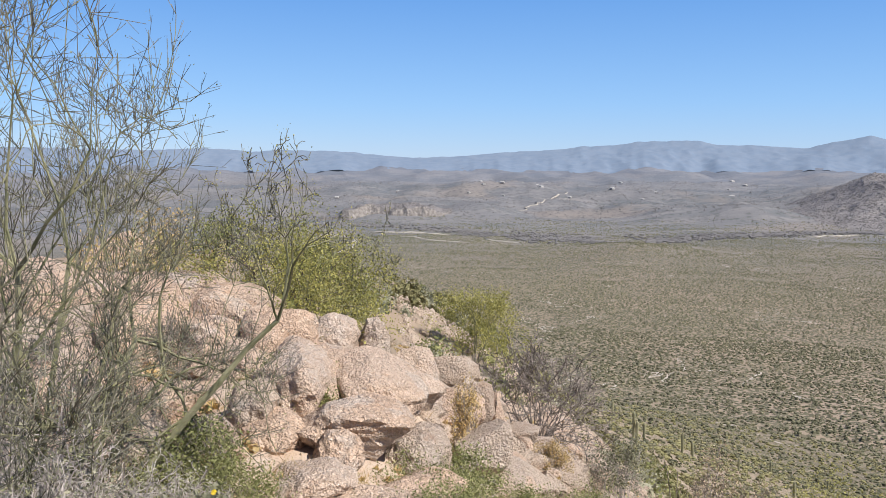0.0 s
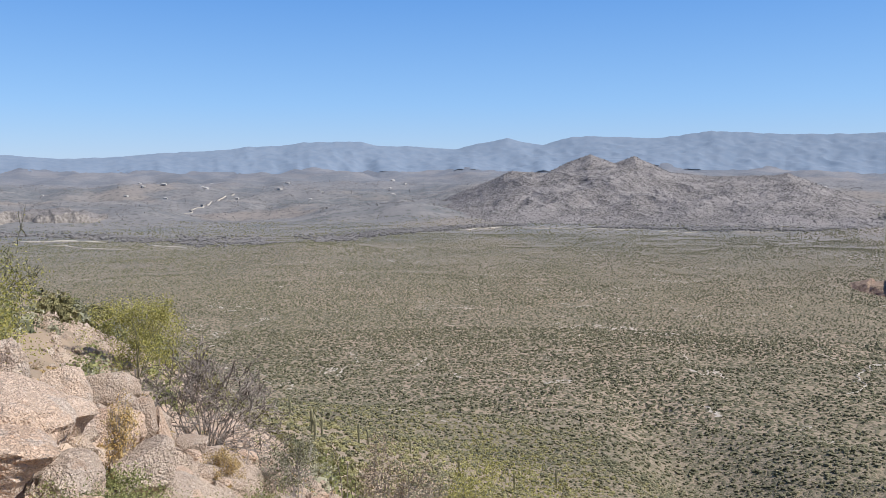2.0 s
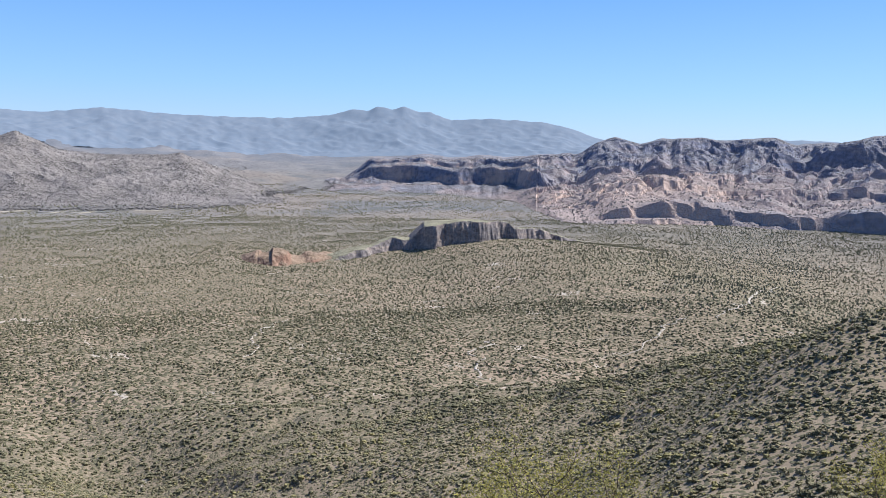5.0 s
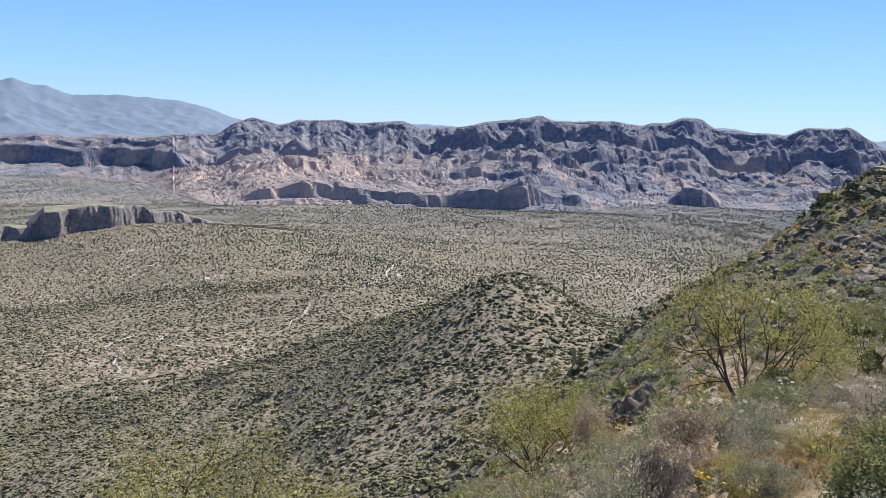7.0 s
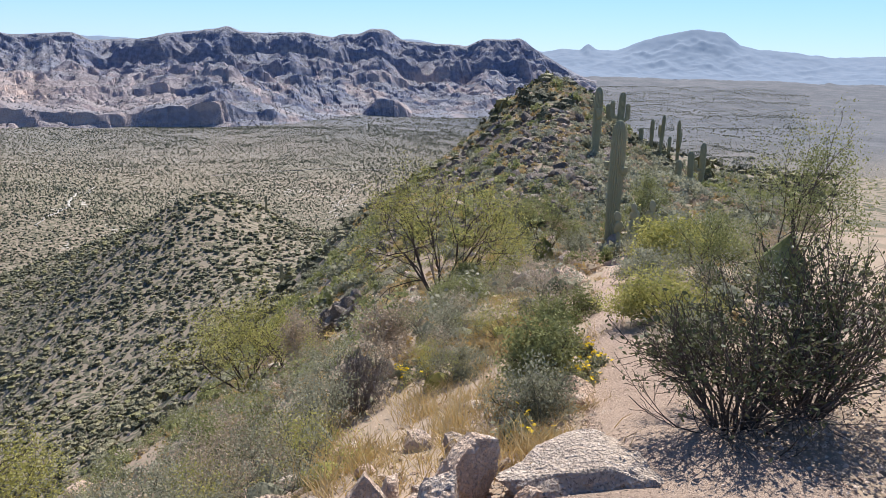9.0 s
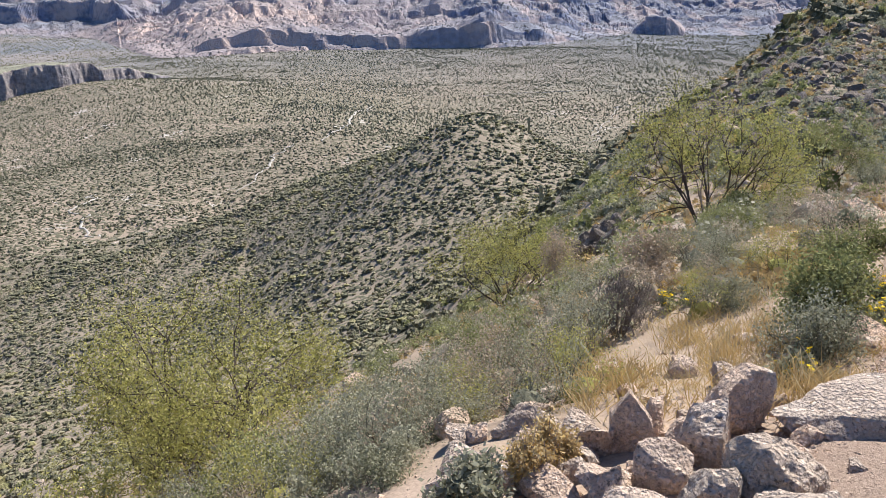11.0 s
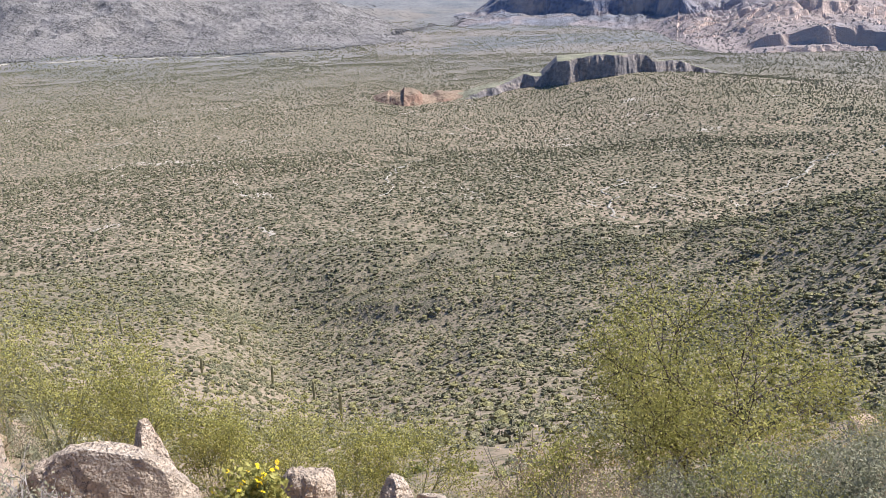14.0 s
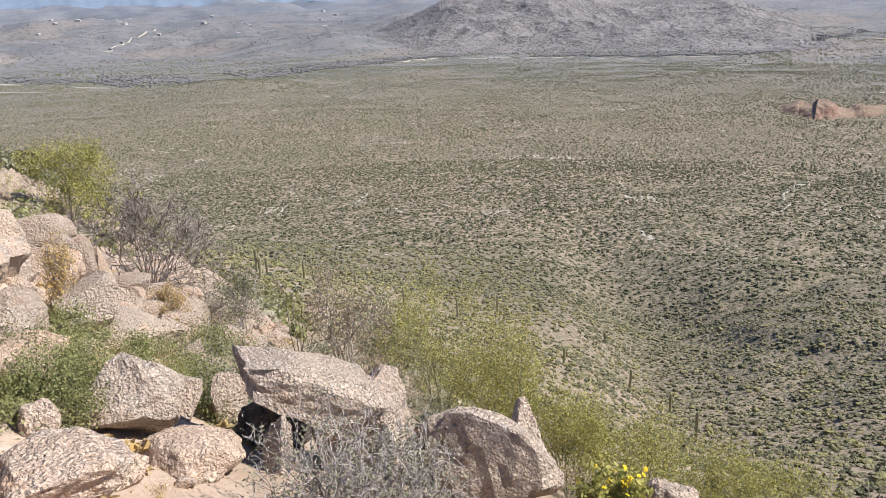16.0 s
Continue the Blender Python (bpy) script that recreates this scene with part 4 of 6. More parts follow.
# ---- plants ----
def bush_parts(seed, height, width, thin=0.0016, max_seg=800, max_leaf=3200, bare=0.0, core=0.0, levels=2, stems=9, leaf=0.02, per_tip=3, mat_leaf=None, mat_bark=None, stem_r=0.008, spread=0.5, up=0.9, droop=0.0, wander=0.2, cloud=0.04, split=3, length=None, pieces=4):
    rng = np.random.default_rng(seed)
    segs, tips = [], []
    ln = length or height * 0.5
    for k in range(stems):
        a = rng.uniform(0, 6.283)
        lean = rng.uniform(0.15, 1.0) * width / max(height, 0.1) * 0.75
        s, t = grow(rng, (0.04 * math.cos(a), 0.04 * math.sin(a), -0.05), (lean * math.cos(a), lean * math.sin(a), up), ln, stem_r * rng.uniform(0.7, 1.2), levels, split, spread, droop, wander, pieces=pieces)
        segs += s
        tips.append(t)
    T = np.concatenate(tips)
    S = np.array(segs)
    hz = max(S[:, 6].max(), 0.05)
    wd = max(np.percentile(np.hypot(S[:, 4], S[:, 5]), 97), 0.05)
    fx, fz = width / 2 / wd, height / hz
    S[:, [0, 1, 4, 5]] *= fx
    S[:, [2, 6]] *= fz
    T = T * [fx, fx, fz]
    if len(S) > max_seg:
        S = S[np.argsort(-S[:, 3], kind="stable")[:max_seg]]
    S[:, [3, 7]] = np.maximum(S[:, [3, 7]], thin)
    if per_tip:
        out = [("wood", Soup().add(sticks(S)[0], quads=sticks(S)[1]).mesh("wood", mat_bark))]
    else:
        thick = S[:, 3] > 0.4 * stem_r
        out = [(n, Soup().add(sticks(G)[0], quads=sticks(G)[1]).mesh(n, mat_bark)) for n, G in (("stem", S[thick]), ("twig_spray", S[~thick])) if len(G)]
    if mat_leaf and per_tip:
        C = np.repeat(T, per_tip, 0) + rng.normal(size=(len(T) * per_tip, 3)) * cloud
        C = C[C[:, 2] > bare * height]
        if len(C) > max_leaf:
            leaf = leaf * min(1.25, math.sqrt(len(C) / max_leaf))
            C = C[rng.choice(len(C), max_leaf, replace=False)]
        V, Q = leaves(C, leaf, rng)
        soup = Soup().add(V, quads=Q)
        if core:
            W, F = dome_shapes(1, seed + 5, 9)[0]
            soup.add(W * [width * core, width * core, height * core * 1.5] + [0, 0, height * 0.05], tris=F)
        out.append(("foliage", soup.mesh("foliage", mat_leaf)))
    return out, T


def plant(name, label, category, az, r, parts, group="", el_top=None, made_h=1.0, sink=0.0, turn=0.0):
    x, y, g = gz(az, r)
    e = thing(name, label, category, group)
    e.matrix_basis = Matrix.LocRotScale((x, y, g - sink), Euler((0, 0, turn)), None)
    for n, me in parts:
        part(n, me, e)
    return e


def height_to(az, r, el):
    return EYE + r * math.tan(radians(el)) - gz(az, r)[2]


def flowers_mesh(seed, T, count, size, rise):
    """Daisy heads on thin stalks: a ring of petals each."""
    rng = np.random.default_rng(seed)
    out = []
    pick = T[rng.choice(len(T), min(count, len(T)), replace=False)]
    for p in pick:
        q = p + np.array([rng.normal() * 0.03, rng.normal() * 0.03, rise * rng.uniform(0.5, 1.2)])
        V, Q = sticks([(*p, 0.0022, *q, 0.0016)])
        out.append(("flower_stem", Soup().add(V, quads=Q).mesh("flower_stem", MAT_GREEN)))
        n = rng.normal(size=3) * 0.35 + [0.35, -0.25, 0.8]
        n /= np.linalg.norm(n)
        u = np.cross(n, [0.3, 0.9, 0.1])
        u /= np.linalg.norm(u)
        w = np.cross(n, u)
        k = 9
        V = [q + n * size * 0.15]
        for j in range(k):
            a0, a1 = 2 * math.pi * (j - 0.38) / k, 2 * math.pi * (j + 0.38) / k
            V += [q + size * (math.cos(a0) * u + math.sin(a0) * w), q + size * (math.cos(a1) * u + math.sin(a1) * w)]
        out.append(("bloom", Soup().add(V, tris=[(0, 1 + 2 * j, 2 + 2 * j) for j in range(k)]).mesh("bloom", MAT_FLOWER)))
    return out


# the bare palo verde over the outcrop
def palo_tree(seed, height, width, limbs, sprays, thin):
    """Crooked green limbs that fork into sprays of straight fine twigs."""
    rng = np.random.default_rng(seed)
    segs, fine, ends = [], [], []
    for k in range(limbs):
        a = 6.283 * (k + rng.uniform(-0.3, 0.3)) / limbs
        sg, tips = grow(rng, (0.06 * math.cos(a), 0.06 * math.sin(a), -0.1), (0.75 * math.cos(a), 0.75 * math.sin(a), 1.0), height * 0.42, 0.024 * rng.uniform(0.7, 1.1), 3, 3, 0.7, -0.02, 0.2, 0.5, 4, 0.7)
        segs += sg
        ends.append(tips)
    S, T = np.array(segs), np.concatenate(ends)
    fx, fz = width / 2 / np.percentile(np.hypot(S[:, 4], S[:, 5]), 97), height / S[:, 6].max()
    S[:, [0, 1, 4, 5]] *= fx
    S[:, [2, 6]] *= fz
    T = T * [fx, fx, fz]
    out = T / (np.linalg.norm(T, axis=1, keepdims=True) + 1e-6)
    for p, d in zip(T[::2], out[::2]):
        for _ in range(sprays):
            w = d * 0.5 + rng.normal(size=3) * 0.6 + [0, 0, 0.35]
            w /= np.linalg.norm(w)
            q = p + w * rng.uniform(0.06, 0.24)
            fine.append((*p, thin * 1.25, *q, thin * 0.8))
            for _ in range(1):
                v = w + rng.normal(size=3) * 0.55
                m = p + (q - p) * rng.uniform(0.3, 0.9)
                fine.append((*m, thin, *(m + v / np.linalg.norm(v) * rng.uniform(0.03, 0.10)), thin * 0.7))
    S[:, [3, 7]] = np.maximum(S[:, [3, 7]], thin * 1.4)
    V, Q = sticks(S, 5)
    W, P = sticks(fine)
    C = np.array(fine)[:, 4:7]
    C = C[rng.random(len(C)) < 0.5]
    L, F = leaves(C + rng.normal(size=C.shape) * 0.012, 0.011, rng)
    return [("trunk", Soup().add(V, quads=Q).mesh("trunk", MAT_GREENBARK)), ("twig_spray", Soup().add(W, quads=P).mesh("twig_spray", MAT_FINETWIG)), ("foliage", Soup().add(L, quads=F).mesh("foliage", MAT_GREEN))]


plant("palo_verde_tree", "sparse palo verde tree with many thin bare twigs", "tree", -26.5, 4.3, palo_tree(901, 3.4, 2.6, 5, 3, 0.0014), sink=0.1)
plant("palo_verde_tree", "small palo verde with leaning limbs beside the outcrop", "tree", -24.0, 4.6, palo_tree(905, 2.1, 1.9, 4, 2, 0.0015))
plant("palo_verde_tree", "twiggy palo verde with tangled low limbs", "tree", -29.5, 3.9, palo_tree(909, 1.6, 1.8, 6, 3, 0.0015))
limb, _ = grow(np.random.default_rng(77), (0.0, 0.0, -0.1), (0.93, 0.35, 0.92), 1.35, 0.026, 2, 3, 0.6, 0.0, 0.10, 0.45, 6, 0.45)
limb = np.array(limb)
limb[:, [3, 7]] = np.maximum(limb[:, [3, 7]], 0.0022)
V, Q = sticks(limb, 5)
plant("palo_verde_tree", "green-barked palo verde limb leaning over the outcrop", "tree", -22.0, 4.5, [("trunk", Soup().add(V, quads=Q).mesh("trunk", MAT_GREENBARK))])
parts, T = bush_parts(903, 2.2, 2.2, thin=0.004, max_seg=5000, levels=4, stems=6, leaf=0.018, per_tip=1, mat_leaf=MAT_PALO, mat_bark=MAT_FINETWIG, stem_r=0.018, spread=0.7, wander=0.25, length=0.9, cloud=0.02)
plant("creosote_bush", "bare branching bush rising over green leaves", "shrub", -11.0, 8.8, parts, "desert shrubs on the hill")

# az, r, top angle, width, kind
PALO = "yellow-green palo verde shrub with fine twigs"
PLANTS = [
    ("creosote_bush", "tall green desert bush behind the granite outcrop", -12.0, 8.6, -1.9, 2.9, "green"),
    ("creosote_bush", "dense yellow-green bush behind the granite outcrop", -12.6, 8.3, -3.4, 3.0, "palo"), ("creosote_bush", "yellow-green bush on the edge of the outcrop", -9.0, 8.6, -4.2, 2.0, "palo"),
    ("creosote_bush", "green desert bush at the edge of the outcrop", -8.0, 9.0, -4.6, 1.5, "green"),
    ("creosote_bush", "olive bush with dry orange twigs on the ridge", -20.3, 9.0, -2.6, 1.9, "dry"),
    ("creosote_bush", "round yellow-green bush on the ridge shoulder", 2.2, 18.0, -8.4, 2.4, "palo"),
    ("dead_bush", "grey leafless bush among loose rocks", 6.4, 10.5, -11.4, 2.1, "dead"),
    ("dead_bush", "reddish dry bush on the steep slope", 19.6, 8.0, -17.6, 1.2, "rust"),
    ("palo_verde_shrub", PALO, 26.5, 9.5, -19.2, 1.9, "palo"), ("palo_verde_shrub", PALO, 31.8, 8.4, -21.6, 1.3, "palo"), ("palo_verde_shrub", PALO, 36.8, 8.0, -26.2, 1.1, "palo"),
    ("palo_verde_shrub", PALO, 22.8, 10.0, -20.6, 1.3, "sage"), ("palo_verde_shrub", PALO, 41.5, 8.2, -28.2, 1.5, "palo"), ("palo_verde_shrub", PALO, 51.5, 8.6, -29.6, 2.1, "palo"),
    ("palo_verde_shrub", PALO, 46.5, 8.8, -29.8, 1.6, "palo"), ("palo_verde_shrub", PALO, 64.5, 8.5, -30.0, 1.2, "palo"),
    ("palo_verde_tree", "large yellow-green palo verde tree below the rocks", 74.6, 8.4, -20.4, 3.4, "palo_big"),
    ("palo_verde_tree", "yellow-green palo verde beside the crag", 95.6, 18.5, -15.8, 4.2, "palo_big"),
    ("palo_verde_tree", "airy palo verde tree with dark forked trunk", 109.3, 17.0, -6.2, 3.8, "palo_big"),
    ("jojoba_bush", "dark-branched bush with waxy leaves beside the gravel", 129.4, 4.2, -13.2, 1.05, "jojoba"),
    ("jojoba_bush", "dark-branched bush with waxy leaves beside the gravel", 134.0, 4.6, -9.0, 1.3, "jojoba"),
    ("mesquite_bush", "tall olive bush beside the trail", 132.0, 8.0, -1.2, 1.7, "green"), ("mesquite_bush", "olive bush beside the trail", 127.6, 9.0, -8.6, 1.3, "green"),
    ("bursage_shrub", "low grey-green shrub on the rocky slope", 87.8, 6.6, -25.0, 1.5, "sage"), ("bursage_shrub", "low grey-green shrub on the rocky slope", 95.0, 7.6, -22.6, 1.2, "green"),
    ("bursage_shrub", "low grey-green shrub on the rocky slope", 91.5, 5.4, -25.8, 1.2, "sage"), ("bursage_shrub", "low grey-green shrub on the rocky slope", 84.0, 5.8, -28.6, 1.1, "sage"),
    ("bursage_shrub", "low grey-green shrub on the rocky slope", 100.5, 6.8, -21.6, 0.7, "sage"), ("bursage_shrub", "low grey-green shrub on the rocky slope", 105.9, 9.0, -16.8, 1.0, "rustgreen"),
    ("bursage_shrub", "low grey-green shrub on the rocky slope", 111.0, 6.8, -19.2, 0.6, "sage"), ("bursage_shrub", "dark green shrub beside the dry grass", 117.4, 5.2, -16.5, 0.55, "green"),
    ("bursage_shrub", "dark green shrub beside the dry grass", 116.0, 4.6, -19.6, 0.5, "sage"), ("bursage_shrub", "low grey-green shrub on the rocky slope", 102.5, 7.6, -18.8, 1.0, "sage"),
    ("bursage_shrub", "low grey-green shrub on the rocky slope", 110.6, 10.8, -14.4, 0.8, "green"), ("bursage_shrub", "low green shrub at the foot of a tree", 111.2, 16.0, -13.6, 1.1, "green"),
    ("bursage_shrub", "low grey-green shrub on the rocky slope", 97.3, 2.95, -30.0, 0.18, "drybush"), ("bursage_shrub", "small yellow-green shrub between rocks", 99.0, 3.1, -29.0, 0.22, "drybush"),
    ("bursage_shrub", "pale grey shrub before the rocks", 93.2, 2.8, -31.6, 0.32, "pale"), ("bursage_shrub", "low grey-green shrub on the rocky slope", 79.6, 6.0, -29.0, 0.9, "sage"),
    ("bursage_shrub", "low grey-green shrub on the rocky slope", 70.0, 6.6, -32.0, 1.0, "dead"), ("bursage_shrub", "low grey-green shrub on the rocky slope", 77.5, 4.6, -32.6, 0.7, "pale"),
    ("bursage_shrub", "low green mat of leaves among boulders", -0.8, 5.4, -20.8, 0.95, "mat"), ("bursage_shrub", "low green mat of leaves among boulders", 9.9, 5.4, -24.0, 0.5, "mat"),
    ("bursage_shrub", "low green mat of leaves among boulders", 10.8, 6.4, -20.4, 0.75, "mat"), ("bursage_shrub", "low green mat of leaves among boulders", -1.8, 4.2, -25.0, 0.5, "mat"),
    ("bursage_shrub", "low brown-green shrub on the rock", -10.6, 6.0, -12.6, 0.5, "mat"), ("bursage_shrub", "green shrub before the outcrop", -16.8, 4.6, -15.4, 0.55, "mat"),
    ("bursage_shrub", "small yellow-tan shrub between loose rocks", 7.4, 8.2, -18.4, 0.42, "drybush"), ("bursage_shrub", "dry rusty tuft on a boulder", 1.6, 6.2, -14.2, 0.3, "drybush"),
    ("twiggy_bush", "tangle of grey twigs before the boulders", 18.6, 3.05, -26.2, 0.85, "twig"), ("twiggy_bush", "tangle of grey twigs before the boulders", 24.5, 3.15, -28.0, 0.7, "twig"),
    ("twiggy_bush", "tangle of dry grey twigs under the tree", -24.0, 3.7, -17.0, 1.0, "twig"), ("twiggy_bush", "tangle of dry grey twigs under the tree", -18.5, 3.9, -19.0, 0.8, "twig"),
    ("twiggy_bush", "tangle of dry grey twigs under the tree", -28.5, 3.4, -15.0, 0.9, "twig"),
    ("twiggy_bush", "tangle of dry grey twigs under the tree", -26.5, 3.2, -14.0, 0.9, "twig"), ("twiggy_bush", "tangle of dry grey twigs under the tree", -21.5, 3.3, -20.0, 0.9, "twig"),
    ("twiggy_bush", "tangle of dry grey twigs under the tree", -30.5, 3.0, -13.0, 0.9, "twig"), ("twiggy_bush", "tangle of dry grey twigs under the tree", -27.5, 3.9, -10.0, 1.1, "twig"), ("dead_bush", "grey leafless bush on the outcrop", -16.6, 6.8, -9.0, 0.8, "dead"),
    ("dead_bush", "grey dry bush on the slope", 12.6, 9.0, -17.6, 0.8, "pale"), ("dead_bush", "dry brown bush on the slope", 99.3, 12.5, -17.0, 0.9, "rustgreen"),
    ("dead_bush", "bare branching grey bush on the slope", 103.6, 7.0, -19.4, 0.6, "dead"), ("mesquite_bush", "dark bush behind the tree", 116.6, 21.0, -7.6, 2.1, "green"),
    ("mesquite_bush", "olive bush near the great cactus", 123.4, 24.0, -6.6, 2.4, "green"), ("bursage_shrub", "bush behind the great cactus", 118.6, 22.0, -10.2, 1.3, "sage"),
    ("mesquite_bush", "olive bush crowding the trail", 124.8, 7.0, -13.8, 0.9, "palo"), ("bursage_shrub", "grey-green bush crowding the trail", 126.2, 5.9, -15.2, 0.8, "sage"),
    ("bursage_shrub", "grey-green bush crowding the trail", 123.9, 10.0, -12.2, 0.9, "sage"), ("mesquite_bush", "olive bush crowding the trail", 125.8, 12.0, -9.8, 1.3, "palo"),
    ("dead_bush", "grey twiggy bush crowding the trail", 123.6, 8.4, -14.2, 0.6, "dead"), ("bursage_shrub", "dark green bush crowding the trail", 118.3, 8.0, -15.4, 0.7, "green"),
    ("bursage_shrub", "grey-green bush crowding the trail", 124.0, 14.5, -10.4, 1.0, "sage"),
    ("bursage_shrub", "dark green bush beside the trail", 118.0, 6.2, -17.6, 0.5, "sage"),
    ("bursage_shrub", "low grey-green shrub at the edge of the slope", 80.5, 4.5, -30.5, 0.8, "sage"), ("bursage_shrub", "low grey-green shrub at the edge of the slope", 84.5, 4.3, -30.6, 0.75, "sage"),
    ("bursage_shrub", "low dry shrub at the edge of the slope", 88.0, 4.5, -29.2, 0.8, "rustgreen"), ("bursage_shrub", "low grey-green shrub at the edge of the slope", 91.2, 4.3, -28.6, 0.75, "sage"),
    ("bursage_shrub", "low green shrub at the edge of the slope", 76.0, 4.9, -30.8, 0.9, "green"), ("bursage_shrub", "low grey-green shrub at the edge of the slope", 72.0, 5.2, -31.4, 0.8, "sage"),
    ("bursage_shrub", "low grey-green shrub at the edge of the slope", 86.5, 3.7, -33.2, 0.5, "sage"), ("bursage_shrub", "low grey-green shrub at the edge of the slope", 82.0, 3.8, -33.6, 0.5, "pale"),
    ("bursage_shrub", "bush at the foot of the great cactus", 119.8, 19.0, -12.2, 1.1, "green"), ("bursage_shrub", "bush beside the trail", 124.8, 20.0, -10.0, 1.4, "sage"),
]
for i, (name, label, az, r, el, w, kind) in enumerate(PLANTS):
    h = max(0.16, height_to(az, r, el))
    sd = 1000 + i
    if kind in ("palo", "palo_big"):
        big = kind == "palo_big"
        parts, T = bush_parts(sd, h, w, levels=3, stems=11 if big else 10, bare=(0.05 if r < 12 else 0.2) if big else 0.04, max_seg=4200 if big else 1600, max_leaf=(42000 if r < 12 else 16000) if big else 10500, leaf=(0.025 if big else 0.021) if r < 12 else 0.034, per_tip=20 if big else 13, mat_leaf=MAT_PALO, mat_bark=MAT_DARKBARK if big else MAT_GREENBARK,
                              stem_r=0.03 if big else 0.014, spread=0.55, cloud=0.13 if big else 0.08, split=3)
    elif kind == "green":
        parts, T = bush_parts(sd, h, w, levels=3, stems=9, max_leaf=8500, leaf=0.019 if r < 12 else 0.034, per_tip=12, core=0.28, mat_leaf=MAT_GREEN, mat_bark=MAT_DARKBARK, stem_r=0.012, cloud=0.05)
    elif kind == "dry":
        parts, T = bush_parts(sd, h, w, levels=3, stems=9, leaf=0.03, per_tip=3, mat_leaf=MAT_DRY, mat_bark=MAT_GREYBARK, stem_r=0.012, cloud=0.05)
    elif kind == "rust":
        parts, T = bush_parts(sd, h, w, levels=3, stems=9, max_seg=2500, leaf=0.022, per_tip=3, mat_leaf=MAT_RUST, mat_bark=MAT_TWIG, stem_r=0.014, cloud=0.04)
    elif kind == "rustgreen":
        parts, T = bush_parts(sd, h, w, levels=3, stems=7, leaf=0.03, per_tip=3, mat_leaf=MAT_RUST, mat_bark=MAT_GREYBARK, stem_r=0.01, cloud=0.05)
    elif kind == "dead":
        parts, T = bush_parts(sd, h, w, levels=4, stems=22, mat_bark=MAT_TWIG, thin=0.002 if r < 9 else 0.0042, max_seg=9000, per_tip=0, stem_r=0.011, spread=0.5, pieces=3)
    elif kind == "twig":
        parts, T = bush_parts(sd, h, w, levels=3, stems=32, max_seg=6000, leaf=0.013, per_tip=1, mat_leaf=MAT_SAGE, mat_bark=MAT_GREYBARK, stem_r=0.006, spread=0.8, wander=0.35, cloud=0.02)
    elif kind == "jojoba":
        parts, T = bush_parts(sd, h, w * 1.15, levels=2, stems=46, max_seg=7000, leaf=0.024, per_tip=1, bare=0.3, mat_leaf=MAT_DARKLEAF, mat_bark=MAT_DARKBARK, stem_r=0.008, spread=0.38, wander=0.16, cloud=0.02, pieces=5)
    elif kind == "drybush":
        parts, T = bush_parts(sd, h, w, levels=2, stems=14, leaf=0.016, per_tip=4, mat_leaf=MAT_DRY, mat_bark=MAT_GREYBARK, stem_r=0.003, cloud=0.015)
    elif kind == "pale":
        parts, T = bush_parts(sd, h, w, levels=2, stems=22, leaf=0.022, per_tip=4, mat_leaf=MAT_SAGE, mat_bark=MAT_GREYBARK, stem_r=0.004, cloud=0.02)
    elif kind == "mat":
        parts, T = bush_parts(sd, h, w, core=0.3, levels=3, stems=14, leaf=0.016, per_tip=6, mat_leaf=MAT_GREEN, mat_bark=MAT_GREYBARK, stem_r=0.004, cloud=0.04)
    else:
        parts, T = bush_parts(sd, h, w, levels=3, stems=14, core=0.3, max_seg=900, max_leaf=6000, leaf=0.0135 if r < 8 else 0.022, per_tip=14, mat_leaf=MAT_SAGE, mat_bark=MAT_FINETWIG, stem_r=0.006, cloud=0.04)
    if kind == "palo_big":
        parts = [("trunk", parts[0][1]), ("crown", parts[1][1])]
    plant(name, label, "tree" if kind == "palo_big" else "shrub", az, r, parts, "desert shrubs on the hill" if kind != "palo_big" else "palo verde trees")

# green mats between the boulders
rng = np.random.default_rng(1700)
MATS = [bush_parts(1710 + k, 0.18, 0.75, core=0.0, max_seg=260, max_leaf=5200, levels=3, stems=12, leaf=0.0115, per_tip=12, mat_leaf=MAT_GREEN, mat_bark=MAT_GREYBARK, stem_r=0.003, cloud=0.04)[0] for k in range(4)]
SPOTS = [(-1.5, 5.0), (0.5, 5.2), (2.4, 5.3), (4.2, 5.5), (6.0, 5.8), (0.0, 4.6), (-2.4, 4.6), (9.6, 5.2), (10.6, 5.0), (8.4, 5.6), (10.5, 6.6), (12.0, 6.4), (12.6, 7.2), (9.2, 7.0), (-1.6, 4.2), (0.6, 4.3), (14.0, 6.6), (15.0, 7.4), (-16.2, 4.4), (-17.4, 4.8), (-15.0, 4.2), (-10.2, 6.0), (-11.2, 5.8), (5.0, 5.0)]
for k, (az, r) in enumerate(SPOTS):
    plant("ground_mat", "low mat of small green leaves between boulders", "shrub", az, r, MATS[k % 4], "green mats between boulders", turn=rng.uniform(0, 6))

